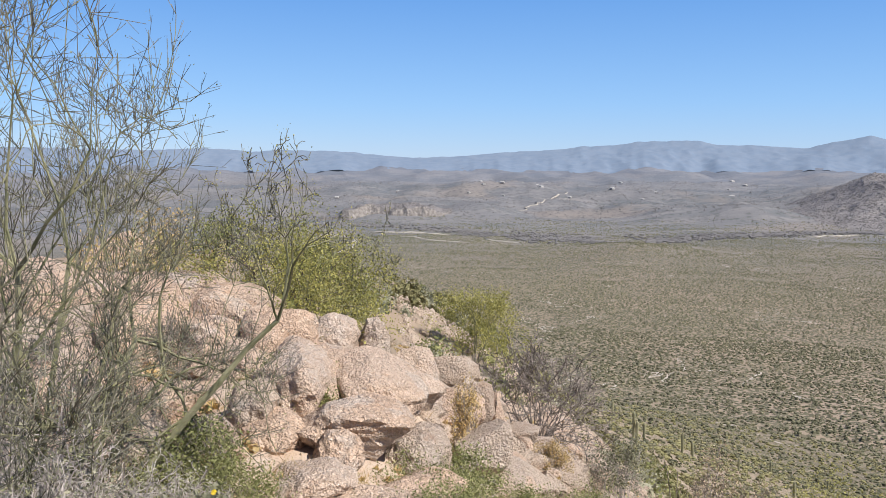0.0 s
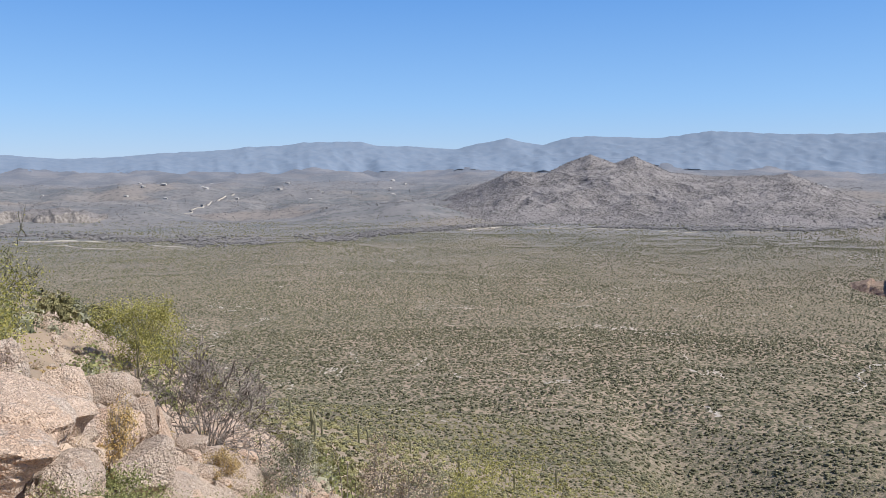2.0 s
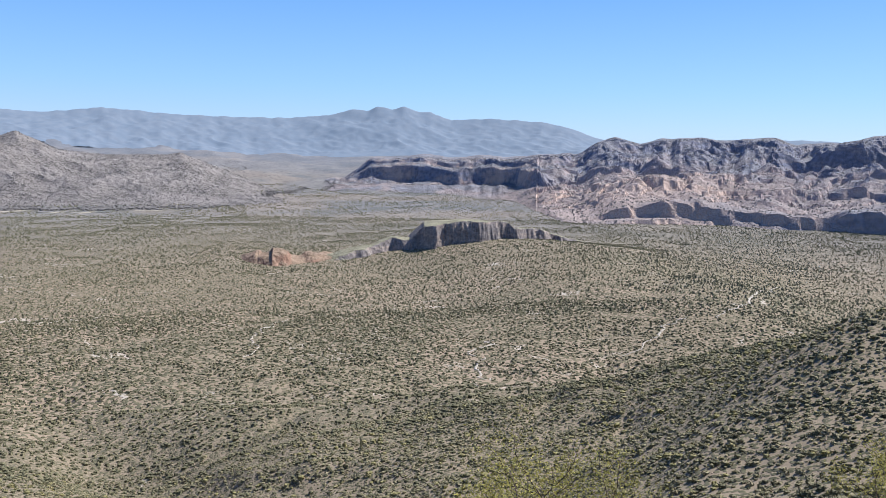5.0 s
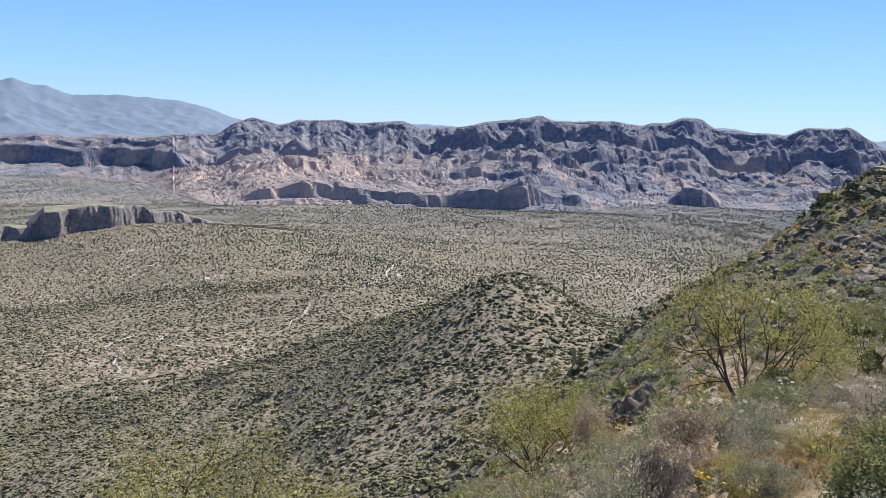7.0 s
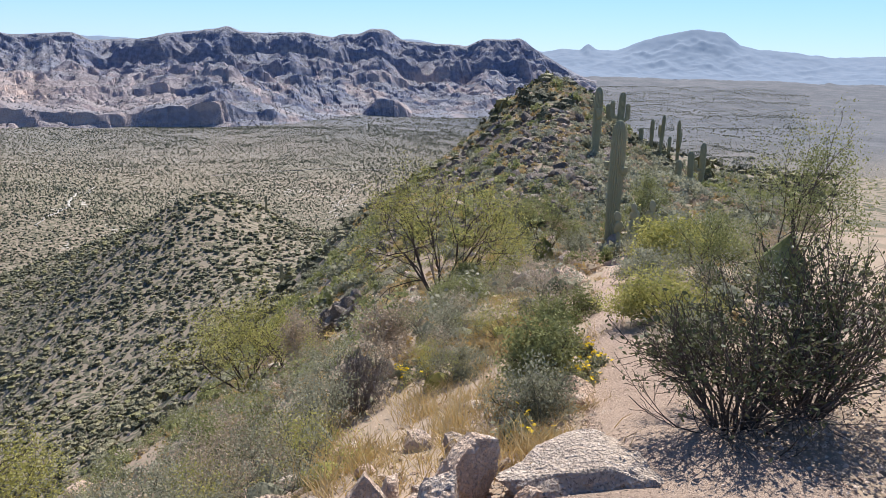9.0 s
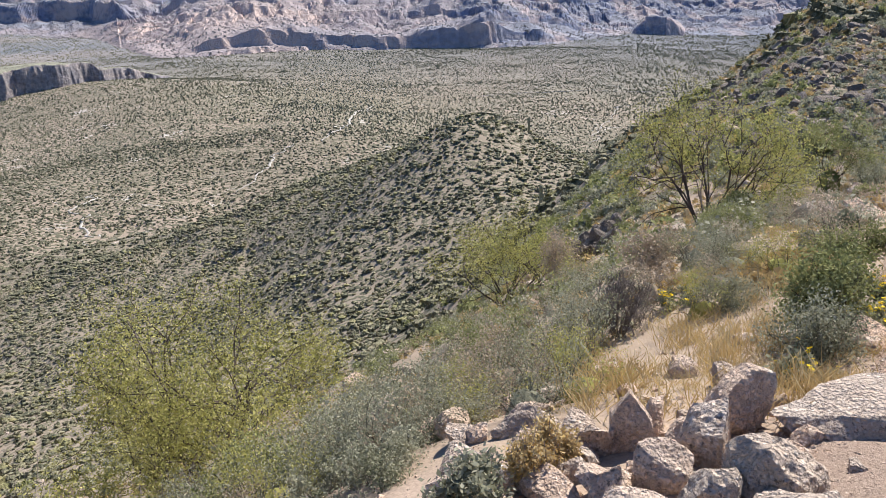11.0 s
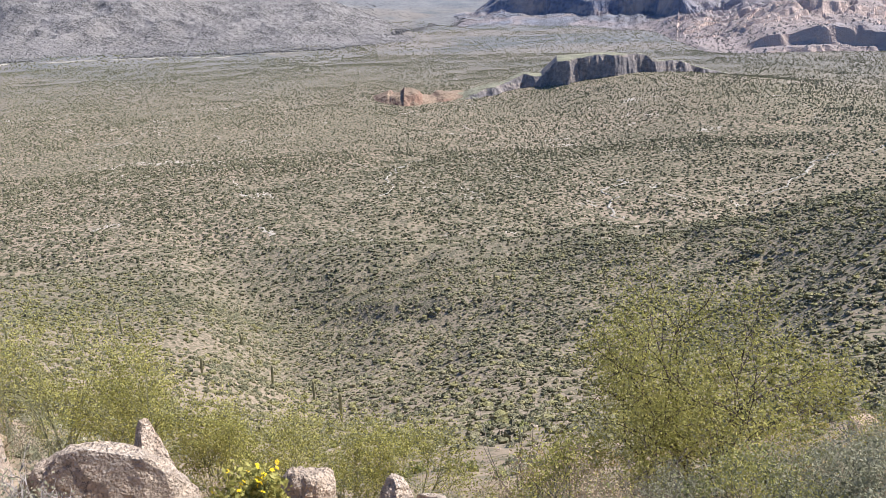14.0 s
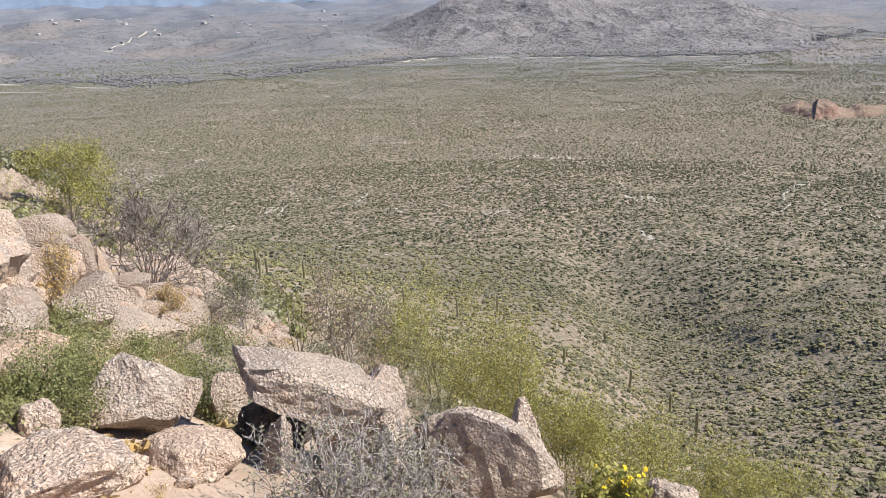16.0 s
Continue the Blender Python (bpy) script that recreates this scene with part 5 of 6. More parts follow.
# low shrubs that cover the slope below the rocks
KINDS = []
for k in range(7):
    mats = (MAT_SAGE, MAT_RUST, MAT_GREEN, MAT_SAGE, MAT_RUST, MAT_PALO, MAT_SAGE)[k]
    parts, T = bush_parts(1500 + k, 0.62, 1.0, levels=3, stems=12, core=0.34, max_seg=260, max_leaf=2400, leaf=0.015, per_tip=12, mat_leaf=mats, mat_bark=MAT_FINETWIG, stem_r=0.006, cloud=0.045)
    KINDS.append(parts)
rng = np.random.default_rng(1599)
for k in range(190):
    if k < 105:
        az, r = rng.uniform(56, 112), 3.9 + 9 * rng.random() ** 1.3
    elif k < 135:
        az, r = rng.uniform(8, 56), rng.uniform(4.8, 12)
    else:
        az, r = rng.choice([rng.uniform(108, 118.5), rng.uniform(124, 133)]), rng.uniform(6.8, 18)
    if k % 4 == 0 and k < 105:
        az, r = rng.uniform(60, 98), rng.uniform(4.0, 6.2)
    if (az > 101 and r < 6.6) or (az > 92 and r < 4.0):
        continue
    x, y, g = gz(az, r)
    e = thing("desert_shrub", ("low grey-green shrub with fine leaves", "low green shrub with fine leaves", "low dry brownish shrub with fine leaves")[(0, 2, 1, 0, 2, 1, 0)[k % 7]], "shrub", "low shrubs on the hillside")
    s = rng.uniform(0.45, 1.15)
    e.matrix_basis = Matrix.LocRotScale((x, y, g - 0.02), Euler((0, 0, rng.uniform(0, 6.3))), (s, s, s * rng.uniform(0.8, 1.2)))
    for n, me in KINDS[k % 7]:
        part(n, me, e)

# brittlebush in flower
for i, (az, r, el, w, cnt) in enumerate([(39.2, 3.6, -30.6, 0.34, 26), (107.6, 7.4, -20.4, 0.45, 60), (119.2, 5.5, -20.2, 0.42, 60), (115.6, 4.2, -24.6, 0.30, 30), (-16.0, 3.6, -20.0, 0.3, 4), (119.8, 6.0, -19.4, 0.4, 50)]):
    h = max(0.15, height_to(az, r, el) * 0.85)
    parts, T = bush_parts(1300 + i, h, w, levels=2, stems=16, leaf=0.03, per_tip=3, mat_leaf=MAT_SAGE if i else MAT_PALO, mat_bark=MAT_GREENBARK, stem_r=0.003, cloud=0.02)
    top = T[T[:, 2] > np.percentile(T[:, 2], 70)]
    plant("brittlebush", "brittlebush with bright yellow daisy flowers", "shrub", az, r, parts + flowers_mesh(1350 + i, top, cnt, 0.013 if r < 4.5 else 0.015, 0.06), "flowering brittlebushes")


# tufts of dry grass
def tuft_mesh(seed, blades, h, spread, mat):
    rng = np.random.default_rng(seed)
    base = rng.normal(size=(blades, 3)) * [spread * 0.4, spread * 0.4, 0]
    lean = rng.normal(size=(blades, 3)) * 0.45
    lean[:, 2] = 1
    L = h * rng.uniform(0.45, 1.1, blades)[:, None]
    mid = base + lean * L * 0.55
    tip = mid + (lean + rng.normal(size=(blades, 3)) * 0.5 * [1, 1, 0.2]) * L * 0.45
    side = np.cross(lean, rng.normal(size=(blades, 3)))
    side = side / np.linalg.norm(side, axis=1, keepdims=True) * 0.0022
    V = np.stack([base - side, base + side, mid + side * 0.8, mid - side * 0.8, tip], 1).reshape(-1, 3)
    k = np.arange(blades)[:, None] * 5
    return Soup().add(V, tris=k + [[3, 2, 4]], quads=k + [[0, 1, 2, 3]]).mesh("grass_tuft", mat)


TUFTS = [tuft_mesh(1400 + k, 120, 0.13, 0.22, MAT_DRY) for k in range(5)]
rng = np.random.default_rng(1450)
for zone in ((70, 101, 120, 3.6, 6.8, 1.3), (40, -12, 10, 3.2, 7.5, 0.8), (25, 66, 92, 4, 8, 1.0), (30, 112, 124, 6, 16, 1.0)):
    for k in range(zone[0]):
        az, r = rng.uniform(zone[1], zone[2]), rng.uniform(zone[3], zone[4])
        x, y, g = gz(az, r)
        ob = new("grass_tuft", TUFTS[int(rng.integers(5))])
        s = zone[5] * rng.uniform(0.5, 1.2)
        place(ob, x, y, g - 0.01, s, s, s * rng.uniform(0.7, 1.2), rng.uniform(0, 6.3))
        tagged(ob, "tuft of dry golden grass on gravelly soil", "grass", "dry grass tufts")

# ocotillo stalks
for az, r, el, n in ((60.0, 8.6, -28.2, 9), (16.4, 8.2, -18.8, 5), (105.4, 40, -8.0, 8)):
    h = height_to(az, r, el)
    rng = np.random.default_rng(int(az * 10))
    segs = []
    for k in range(n):
        s, _ = grow(rng, (0, 0, -0.05), (rng.normal() * 0.3, rng.normal() * 0.3, 1), h * rng.uniform(0.7, 1.05), 0.007 * max(1, r / 10), 0, wander=0.1, pieces=7, taper=0.4)
        segs += s
    V, Q = sticks(segs, 4)
    plant("ocotillo", "leafless ocotillo with long upright stalks", "cactus", az, r, [("stem", Soup().add(V, quads=Q).mesh("stalks", MAT_TWIG))], "ocotillos")


# ---- saguaros ----
def make_cactus_skin():
    m = material("saguaro_skin")
    n = Nodes(m)
    col = n.mix(n.noise(3, 5), (0.27, 0.26, 0.155), (0.37, 0.34, 0.215))
    s = n.add("ShaderNodeSeparateXYZ")
    n.put(s.inputs[0], n.co)
    col = n.mix(n.ramp(n.noise(1.2, 6), 0.55, 0.75, 0, 0.6), col, (0.22, 0.18, 0.12))
    n.colour(col)
    n.relief(n.noise(30, 4), 0.4, 0.02)
    return m


MAT_CACTUS = make_cactus_skin()


def ribbed(s, pts, rads, ribs=18):
    """A pleated column through the points, closed with a dome."""
    k = ribs * 4
    ang = np.arange(k) * 2 * math.pi / k
    wob = 1 - 0.26 * (0.5 + 0.5 * np.cos(ang * ribs)) ** 1.5
    pts = np.asarray(pts, float)
    rings = []
    for i, p in enumerate(pts):
        d = pts[min(i + 1, len(pts) - 1)] - pts[max(i - 1, 0)]
        d /= np.linalg.norm(d)
        u = np.cross(d, [0.2, 1, 0.1])
        u /= np.linalg.norm(u)
        w = np.cross(d, u)
        rings.append(p + (np.cos(ang) * wob)[:, None] * u * rads[i] + (np.sin(ang) * wob)[:, None] * w * rads[i])
    V = np.concatenate(rings)
    i = np.arange(k)
    j = (i + 1) % k
    Q = np.concatenate([np.stack([i + a * k, j + a * k, j + (a + 1) * k, i + (a + 1) * k], -1) for a in range(len(pts) - 1)])
    s.add(V, quads=Q)


def saguaro(az, r, el_base, el_top, arms, seed, label, width=0.30):
    rng = np.random.default_rng(seed)
    x, y, g = gz(az, r)
    z0 = g
    h = EYE + r * math.tan(radians(el_top)) - z0
    e = thing("saguaro", label, "cactus", "saguaro cacti on the ridge")
    e.matrix_basis = Matrix.LocRotScale((x, y, z0 - 0.08), Euler((0, 0, rng.uniform(0, 6.3))), None)
    q = np.concatenate([np.linspace(0, 0.88, 14), 0.88 + 0.12 * np.sin(np.linspace(0.1, 1, 10) * math.pi / 2)])
    rad = width / 2 * (0.78 + 0.3 * np.sin(q * 2.4)) * np.sqrt(np.clip(1 - np.clip((q - 0.88) / 0.12, 0, 1) ** 2, 0.0004, 1))
    lean = rng.normal(size=2) * 0.02
    s = Soup()
    ribbed(s, np.stack([lean[0] * q * h, lean[1] * q * h, q * (h + 0.08)], 1), rad)
    part("stem", s.mesh("stem", MAT_CACTUS, True), e)
    for a, z, out, up in arms:
        t = np.linspace(0, 1, 14)
        bend = np.clip(t / 0.4, 0, 1)
        reach = width * 0.3 + out * np.sin(bend * math.pi / 2)
        zz = z * h + out * 0.5 * (1 - np.cos(bend * math.pi / 2)) + up * np.clip((t - 0.3) / 0.7, 0, 1)
        pts = np.stack([reach * math.cos(a), reach * math.sin(a), zz], 1)
        rr = width * 0.36 * (0.75 + 0.25 * np.clip(t * 3, 0, 1)) * np.sqrt(np.clip(1 - np.clip((t - 0.88) / 0.12, 0, 1) ** 2, 0.001, 1))
        s = Soup()
        ribbed(s, pts, rr, 12)
        part("arm", s.mesh("arm", MAT_CACTUS, True), e)
    return e


saguaro(121.1, 23.4, -12, -3.5, [(0.5, 0.62, 0.13, 0.10), (3.6, 0.66, 0.1, 0.08)], 1, "tall ribbed saguaro cactus with small stub arms beside the trail", 0.39)
saguaro(119.7, 42.0, -5.8, -1.35, [(1.2, 0.6, 0.26, 0.35), (4.3, 0.62, 0.24, 0.3)], 2, "ribbed saguaro cactus with short arms on the knoll", 0.42)
saguaro(121.2, 54.0, -4.6, -1.6, [(0.4, 0.45, 0.36, 0.9), (3.4, 0.4, 0.36, 0.9)], 3, "branching saguaro cactus on the knoll", 0.42)
saguaro(120.5, 56.0, -4.6, -2.4, [], 4, "ribbed saguaro cactus without arms", 0.4)
for k, (az, r, el, arms) in enumerate([(123.4, 70, -3.3, []), (124.0, 72, -3.0, [(1, 0.5, 0.5, 0.8)]), (125.2, 74, -3.3, [(0.3, 0.45, 0.7, 1.0), (3.2, 0.5, 0.7, 0.9)]), (125.3, 44, -5.9, []), (126.1, 45, -5.3, []),
                                          (126.8, 46, -4.7, [(0.6, 0.45, 0.35, 0.4)]), (122.7, 60, -3.9, []), (124.6, 80, -4.4, [])]):
    saguaro(az, r, 0, el, arms, 20 + k, "slender saguaro cactus on the ridge slope", 0.31)


def prickly_pear(az, r, pads, seed):
    """Flat round pads that grow out of one another."""
    rng = np.random.default_rng(seed)
    x, y, g = gz(az, r)
    e = thing("prickly_pear", "dark green prickly pear with round flat pads", "cactus", "prickly pears on the ridge")
    e.matrix_basis = pose(x, y, g)
    V, F = ICO[2]
    at = [np.array([rng.normal() * 0.18, rng.normal() * 0.18, 0.08]) for _ in range(5)]
    for k in range(pads):
        base = at[int(rng.integers(len(at)))]
        size = rng.uniform(0.13, 0.19)
        turn = np.array((Matrix.Rotation(rng.uniform(0, 6.3), 3, "Z") @ Matrix.Rotation(rng.normal() * 0.45, 3, "Y")))
        W = (V * [size * 0.85, size * 0.17, size] + [0, 0, size * 0.9]) @ turn.T + base
        part("pad", Soup().add(W, tris=F).mesh("pad", MAT_CACTUS, True), e)
        at.append(base + turn @ np.array([0, 0, size * 1.7]))


prickly_pear(122.2, 20.6, 22, 91)
prickly_pear(123.0, 21.4, 18, 92)
rng = np.random.default_rng(77)
for k, (az, r) in enumerate([(13.5, 150), (14.2, 152), (13.7, 139), (17.5, 175), (16.8, 168), (20.5, 190), (9.5, 120), (24, 160), (28, 180), (36, 150), (41, 165), (46, 120), (44, 150), (31, 205), (22.5, 215), (98.0, 120), (97, 195), (101.5, 110), (70, 255), (79, 262), (58, 230), (39, 210), (12, 190), (26, 240)]):
    x, y, g = gz(az, r)
    hh = rng.uniform(3.2, 5.5)
    saguaro(az, r, 0, math.degrees(math.atan2(g + hh - EYE, r)), [(rng.uniform(0, 6), 0.5, 0.5, 0.8)] if k % 3 == 0 else [], 60 + k, "lone saguaro cactus standing in desert scrub", 0.5)


# ---- scrub on the slopes and the plain ----
def sprig_shapes(count, seed, blades, size):
    """Ragged little bushes: loose blades set through a low dome."""
    out = []
    for k in range(count):
        rng = np.random.default_rng(seed + k)
        d = rng.normal(size=(blades, 3))
        d[:, 2] = np.abs(d[:, 2])
        d /= np.linalg.norm(d, axis=1, keepdims=True)
        C = d * rng.uniform(0.35, 1.0, blades)[:, None] ** 0.7 * [0.46, 0.46, 0.5]
        u = rng.normal(size=(blades, 3)) + d * 0.8
        u /= np.linalg.norm(u, axis=1, keepdims=True)
        v = np.cross(u, rng.normal(size=(blades, 3)))
        v /= np.linalg.norm(v, axis=1, keepdims=True)
        s = size * rng.uniform(0.6, 1.35, (blades, 1))
        V = np.stack([C + u * s * 0.62, C - u * s * 0.4 + v * s * 0.5, C - u * s * 0.4 - v * s * 0.5], 1).reshape(-1, 3)
        out.append((V, np.arange(blades * 3).reshape(-1, 3)))
    return out


def clump_shapes(count, seed, leafy, leaf):
    """Rounded bushes made of many small leaves."""
    out = []
    for k in range(count):
        rng = np.random.default_rng(seed + k)
        d = rng.normal(size=(leafy, 3))
        d[:, 2] = np.abs(d[:, 2]) * 0.9
        d /= np.linalg.norm(d, axis=1, keepdims=True)
        lob = 0.78 + 0.22 * np.sin(d[:, 0] * 4 + k) * np.cos(d[:, 1] * 5 + 2 * k) + rng.normal(size=leafy) * 0.1
        C = d * (lob * rng.uniform(0.55, 1.0, leafy) ** 0.4)[:, None] * [0.5, 0.5, 0.62]
        V, Q = leaves(C, leaf, rng, 0.75)
        W, T = dome_shapes(1, seed + 77 + k, 7)[0]
        W = W * [0.42, 0.42, 0.45]
        out.append((np.concatenate([V, W]), np.concatenate([Q[:, :3], Q[:, [0, 2, 3]], T + len(V)])))
    return out


def scatter_points(az0, az1, r0, r1, count, seed, keep=None):
    rng = np.random.default_rng(seed)
    az = rng.uniform(az0, az1, count)
    r = np.sqrt(rng.uniform(r0 * r0, r1 * r1, count))
    x, y = r * np.sin(np.radians(az)), r * np.cos(np.radians(az))
    ok = np.ones(count, bool) if keep is None else keep(az, r, x, y, rng)
    return az[ok], r[ok], x[ok], y[ok], rng


def stuff(name, label, az0, az1, r0, r1, count, seed, shapes, size, mat, quads, keep=None, smooth=False, sink=0.0):
    az, r, x, y, rng = scatter_points(az0, az1, r0, r1, count, seed, keep)
    z = ground_z(x, y)
    s = size[0] * (size[1] / size[0]) ** rng.random(len(x)) ** 1.5
    a = rng.uniform(0, 6.283, len(x))
    hgt = rng.uniform(0.7, 1.15, len(x))
    which = rng.integers(len(shapes), size=len(x))
    soup = Soup()
    for k, (V, F) in enumerate(shapes):
        m = np.where(which == k)[0]
        if not len(m):
            continue
        c, sn = np.cos(a[m])[:, None], np.sin(a[m])[:, None]
        P = np.stack([(V[None, :, 0] * c - V[None, :, 1] * sn) * s[m][:, None] + x[m][:, None], (V[None, :, 0] * sn + V[None, :, 1] * c) * s[m][:, None] + y[m][:, None],
                      V[None, :, 2] * (s[m] * hgt[m])[:, None] + (z[m] - sink)[:, None]], -1)
        G = F[None] + (np.arange(len(m)) * len(V))[:, None, None]
        soup.add(P, **({"quads": G.reshape(-1, 4)} if quads else {"tris": G.reshape(-1, 3)}))
    return tagged(new(name, soup.mesh(name, mat, smooth)), label, "scrub", kind="stuff")


def off_trail(az, r, x, y, rng):
    t = np.abs(az - np.interp(r, [2, 4, 7, 10, 25, 40], [128, 124, 121, 121, 122.5, 124])) < np.interp(r, [2, 5, 10, 30], [14, 5, 1.9, 0.9])
    outcrop = (az < 8) & (r < 11)
    patch = vnoise(x / 6.0, y / 6.0, 5) > -0.35
    return ~t & ~outcrop & patch


def beside_trail(az, r, x, y, rng):
    return np.abs(az - np.interp(r, [2, 4, 7, 10, 25, 40], [128, 124, 121, 121, 122.5, 124])) > np.interp(r, [2, 5, 10, 30], [14, 5, 1.8, 0.8])


def patchy(az, r, x, y, rng):
    """Thick and thin stretches of scrub; thin on the dry sunny shoulder."""
    d = fbm(x / 55, y / 55, 4, 91)
    dry = np.hypot(x - 32, y - 120) < 100
    return rng.random(len(x)) < np.clip(0.8 + 0.7 * d, 0.25, 1) * np.where(dry, 0.6, 1.0)


def mound_shapes(count, seed, sides, rings, blades=0):
    """Rounded bushes with an uneven skin, and a few loose sprigs."""
    out = []
    for k in range(count):
        rng = np.random.default_rng(seed + k)
        a = np.arange(sides) * 2 * math.pi / sides
        V, T = [], []
        for j in range(rings):
            up = j / rings
            rad = 0.5 * math.cos(up * 1.25) * rng.uniform(0.72, 1.18, sides)
            turn = a + 0.5 * j + rng.normal(size=sides) * 0.12
            V.append(np.stack([rad * np.cos(turn), rad * np.sin(turn), rng.uniform(0.8, 1.2, sides) * 0.48 * math.sin(up * 1.5) - 0.1 * (j == 0)], 1))
        V.append([[rng.normal() * 0.1, rng.normal() * 0.1, rng.uniform(0.4, 0.56)]])
        i, n = np.arange(sides), np.roll(np.arange(sides), -1)
        for j in range(rings - 1):
            T += [np.stack([i, n, n + sides], 1) + j * sides, np.stack([i, n + sides, i + sides], 1) + j * sides]
        T.append(np.stack([i, n, 0 * i + sides], 1) + (rings - 1) * sides)
        T[-1][:, 2] = rings * sides
        V, T = np.concatenate(V), np.concatenate(T)
        if blades:
            W, F = sprig_shapes(1, seed + 500 + k, blades, 0.26)[0]
            V, T = np.concatenate([V, W * 1.2]), np.concatenate([T, F + len(V)])
        out.append((V, T))
    return out


FINEST = clump_shapes(8, 1980, 260, 0.06)
FINE = [(np.concatenate([a[0], b[0] * 0.55]), np.concatenate([a[1], b[1] + len(a[0])])) for a, b in zip(sprig_shapes(10, 2000, 105, 0.13), mound_shapes(10, 2020, 5, 2))]
MID = mound_shapes(14, 2050, 6, 2, 14)
DOME = mound_shapes(14, 2100, 5, 2)
SMALL = mound_shapes(12, 2150, 4, 2)
TINY = mound_shapes(10, 2200, 4, 1)
stuff("bushes_sage", "grey-green desert bushes covering the upper slope", -6, 132, 9, 30, 380, 31, FINEST, (0.4, 1.2), MAT_SAGE, False, off_trail)
stuff("bushes_green", "olive-green desert bushes covering the upper slope", -6, 132, 10, 30, 300, 32, FINEST, (0.4, 1.4), MAT_GREEN, False, off_trail)
stuff("bushes_dry", "dry brown desert bushes on the upper slope", -6, 132, 9, 30, 200, 33, FINEST, (0.3, 0.9), MAT_RUST, False, off_trail)
stuff("bushes_sage", "grey-green desert bushes covering the middle slope", -6, 132, 28, 72, 1500, 51, FINE, (0.4, 1.2), MAT_SAGE, False, off_trail)
stuff("bushes_green", "olive-green desert bushes covering the middle slope", -6, 132, 28, 76, 800, 52, FINE, (0.4, 1.5), MAT_GREEN, False, off_trail)
stuff("slope_scrub", "low scrub dotted over the hillsides", -12, 135, 50, 150, 12500, 34, MID, (0.5, 1.3), MAT_PLAIN, False, patchy)
stuff("slope_scrub", "low scrub dotted over the lower hillsides", -12, 135, 140, 270, 30000, 54, DOME, (0.7, 1.7), MAT_PLAIN, False, patchy)
stuff("slope_scrub", "dark scrub on the shaded flank of the bowl", 37, 106, 45, 285, 15000, 55, MID, (0.5, 1.25), MAT_SHADY, False)
stuff("slope_scrub", "yellowish scrub on the sunny slope", -6, 34, 60, 330, 5000, 60, MID, (0.6, 1.7), MAT_OLIVE, False)
stuff("bushes_sage", "grey-green bushes on the knoll and along the path", 103, 132, 28, 80, 1000, 61, FINE, (0.3, 1.0), MAT_SAGE, False, off_trail)
stuff("bushes_sage", "grey-green bushes beside the path", 111, 133, 25, 50, 600, 66, FINE, (0.3, 0.9), MAT_SAGE, False, beside_trail)
stuff("bushes_dry", "dry tan brush beside the path", 117, 134, 25, 62, 1100, 67, FINE, (0.25, 0.8), MAT_RUST, False, beside_trail)
stuff("bushes_dry", "pale grey-green brush on the back of the ridge", 118, 132, 20, 75, 1500, 68, FINE, (0.35, 1.0), MAT_SAGE, False)
stuff("bushes_sage", "grey-green brush on the back of the ridge", 118, 132, 22, 80, 1200, 69, FINE, (0.35, 1.1), MAT_SAGE, False)
stuff("bushes_green", "olive bushes on the knoll", 103, 130, 26, 80, 300, 56, FINE, (0.4, 1.4), MAT_GREEN, False, off_trail)
stuff("slope_scrub", "olive scrub dotted over the hillsides", -12, 135, 60, 270, 4000, 35, MID, (0.7, 2.0), MAT_OLIVE, False)
stuff("plain_scrub", "countless low bushes covering the valley floor", -14, 130, 250, 600, 84000, 36, SMALL, (0.9, 2.4), MAT_PLAIN, False, patchy)
stuff("plain_scrub", "countless low bushes covering the valley floor", -14, 130, 560, 1400, 240000, 37, TINY, (1.2, 3.2), MAT_PLAIN, False, patchy)
stuff("plain_scrub", "low bushes on the flats before the range", 48, 122, 1350, 2300, 34000, 53, TINY, (1.8, 4.5), MAT_PLAIN, False)
stuff("far_scrub", "low bushes on the flats beside the river", -16, 50, 1380, 1720, 12000, 80, TINY, (1.8, 4.5), MAT_PLAIN, False)
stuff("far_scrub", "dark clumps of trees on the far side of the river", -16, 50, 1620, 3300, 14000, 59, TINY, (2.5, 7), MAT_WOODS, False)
soup, rng = Soup(), np.random.default_rng(422)
for spots in SCRUB_SPOTS:
    for k, (V, F) in enumerate(TINY):
        P = spots[k::len(TINY)]
        size = rng.uniform(2.2, 5.2, (len(P), 1, 1))
        soup.add(P[:, None] + V[None] * size, tris=(F[None] + (np.arange(len(P)) * len(V))[:, None, None]))
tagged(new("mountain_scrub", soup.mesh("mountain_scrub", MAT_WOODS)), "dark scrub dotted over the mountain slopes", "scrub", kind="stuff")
STRAW = sprig_shapes(6, 2300, 26, 0.26)
stuff("dry_grass", "low golden dry grass and withered weeds", 100, 121, 3.7, 8.5, 4200, 62, STRAW, (0.10, 0.26), MAT_DRY, False, off_trail)
stuff("dry_grass", "thin golden dry grass among stones", 64, 132, 4.2, 24, 1400, 63, STRAW, (0.08, 0.28), MAT_DRY, False, off_trail)
stuff("dry_grass", "thin golden dry grass among boulders", -16, 16, 3.2, 16, 700, 64, STRAW, (0.06, 0.22), MAT_DRY, False)
stuff("far_scrub", "dark bushes on the flats behind the ridge", 104, 133, 450, 3600, 34000, 70, TINY, (2, 5.5), MAT_PLAIN, False)
stuff("bushes_dry", "dry golden brush behind the tree", -34, -13, 6.5, 14, 160, 71, FINE, (0.4, 1.0), MAT_DRY, False)
stuff("bushes_green", "yellow-green bushes on the sunny shoulder", -4, 30, 20, 130, 1400, 72, FINE, (0.6, 1.7), MAT_OLIVE, False)
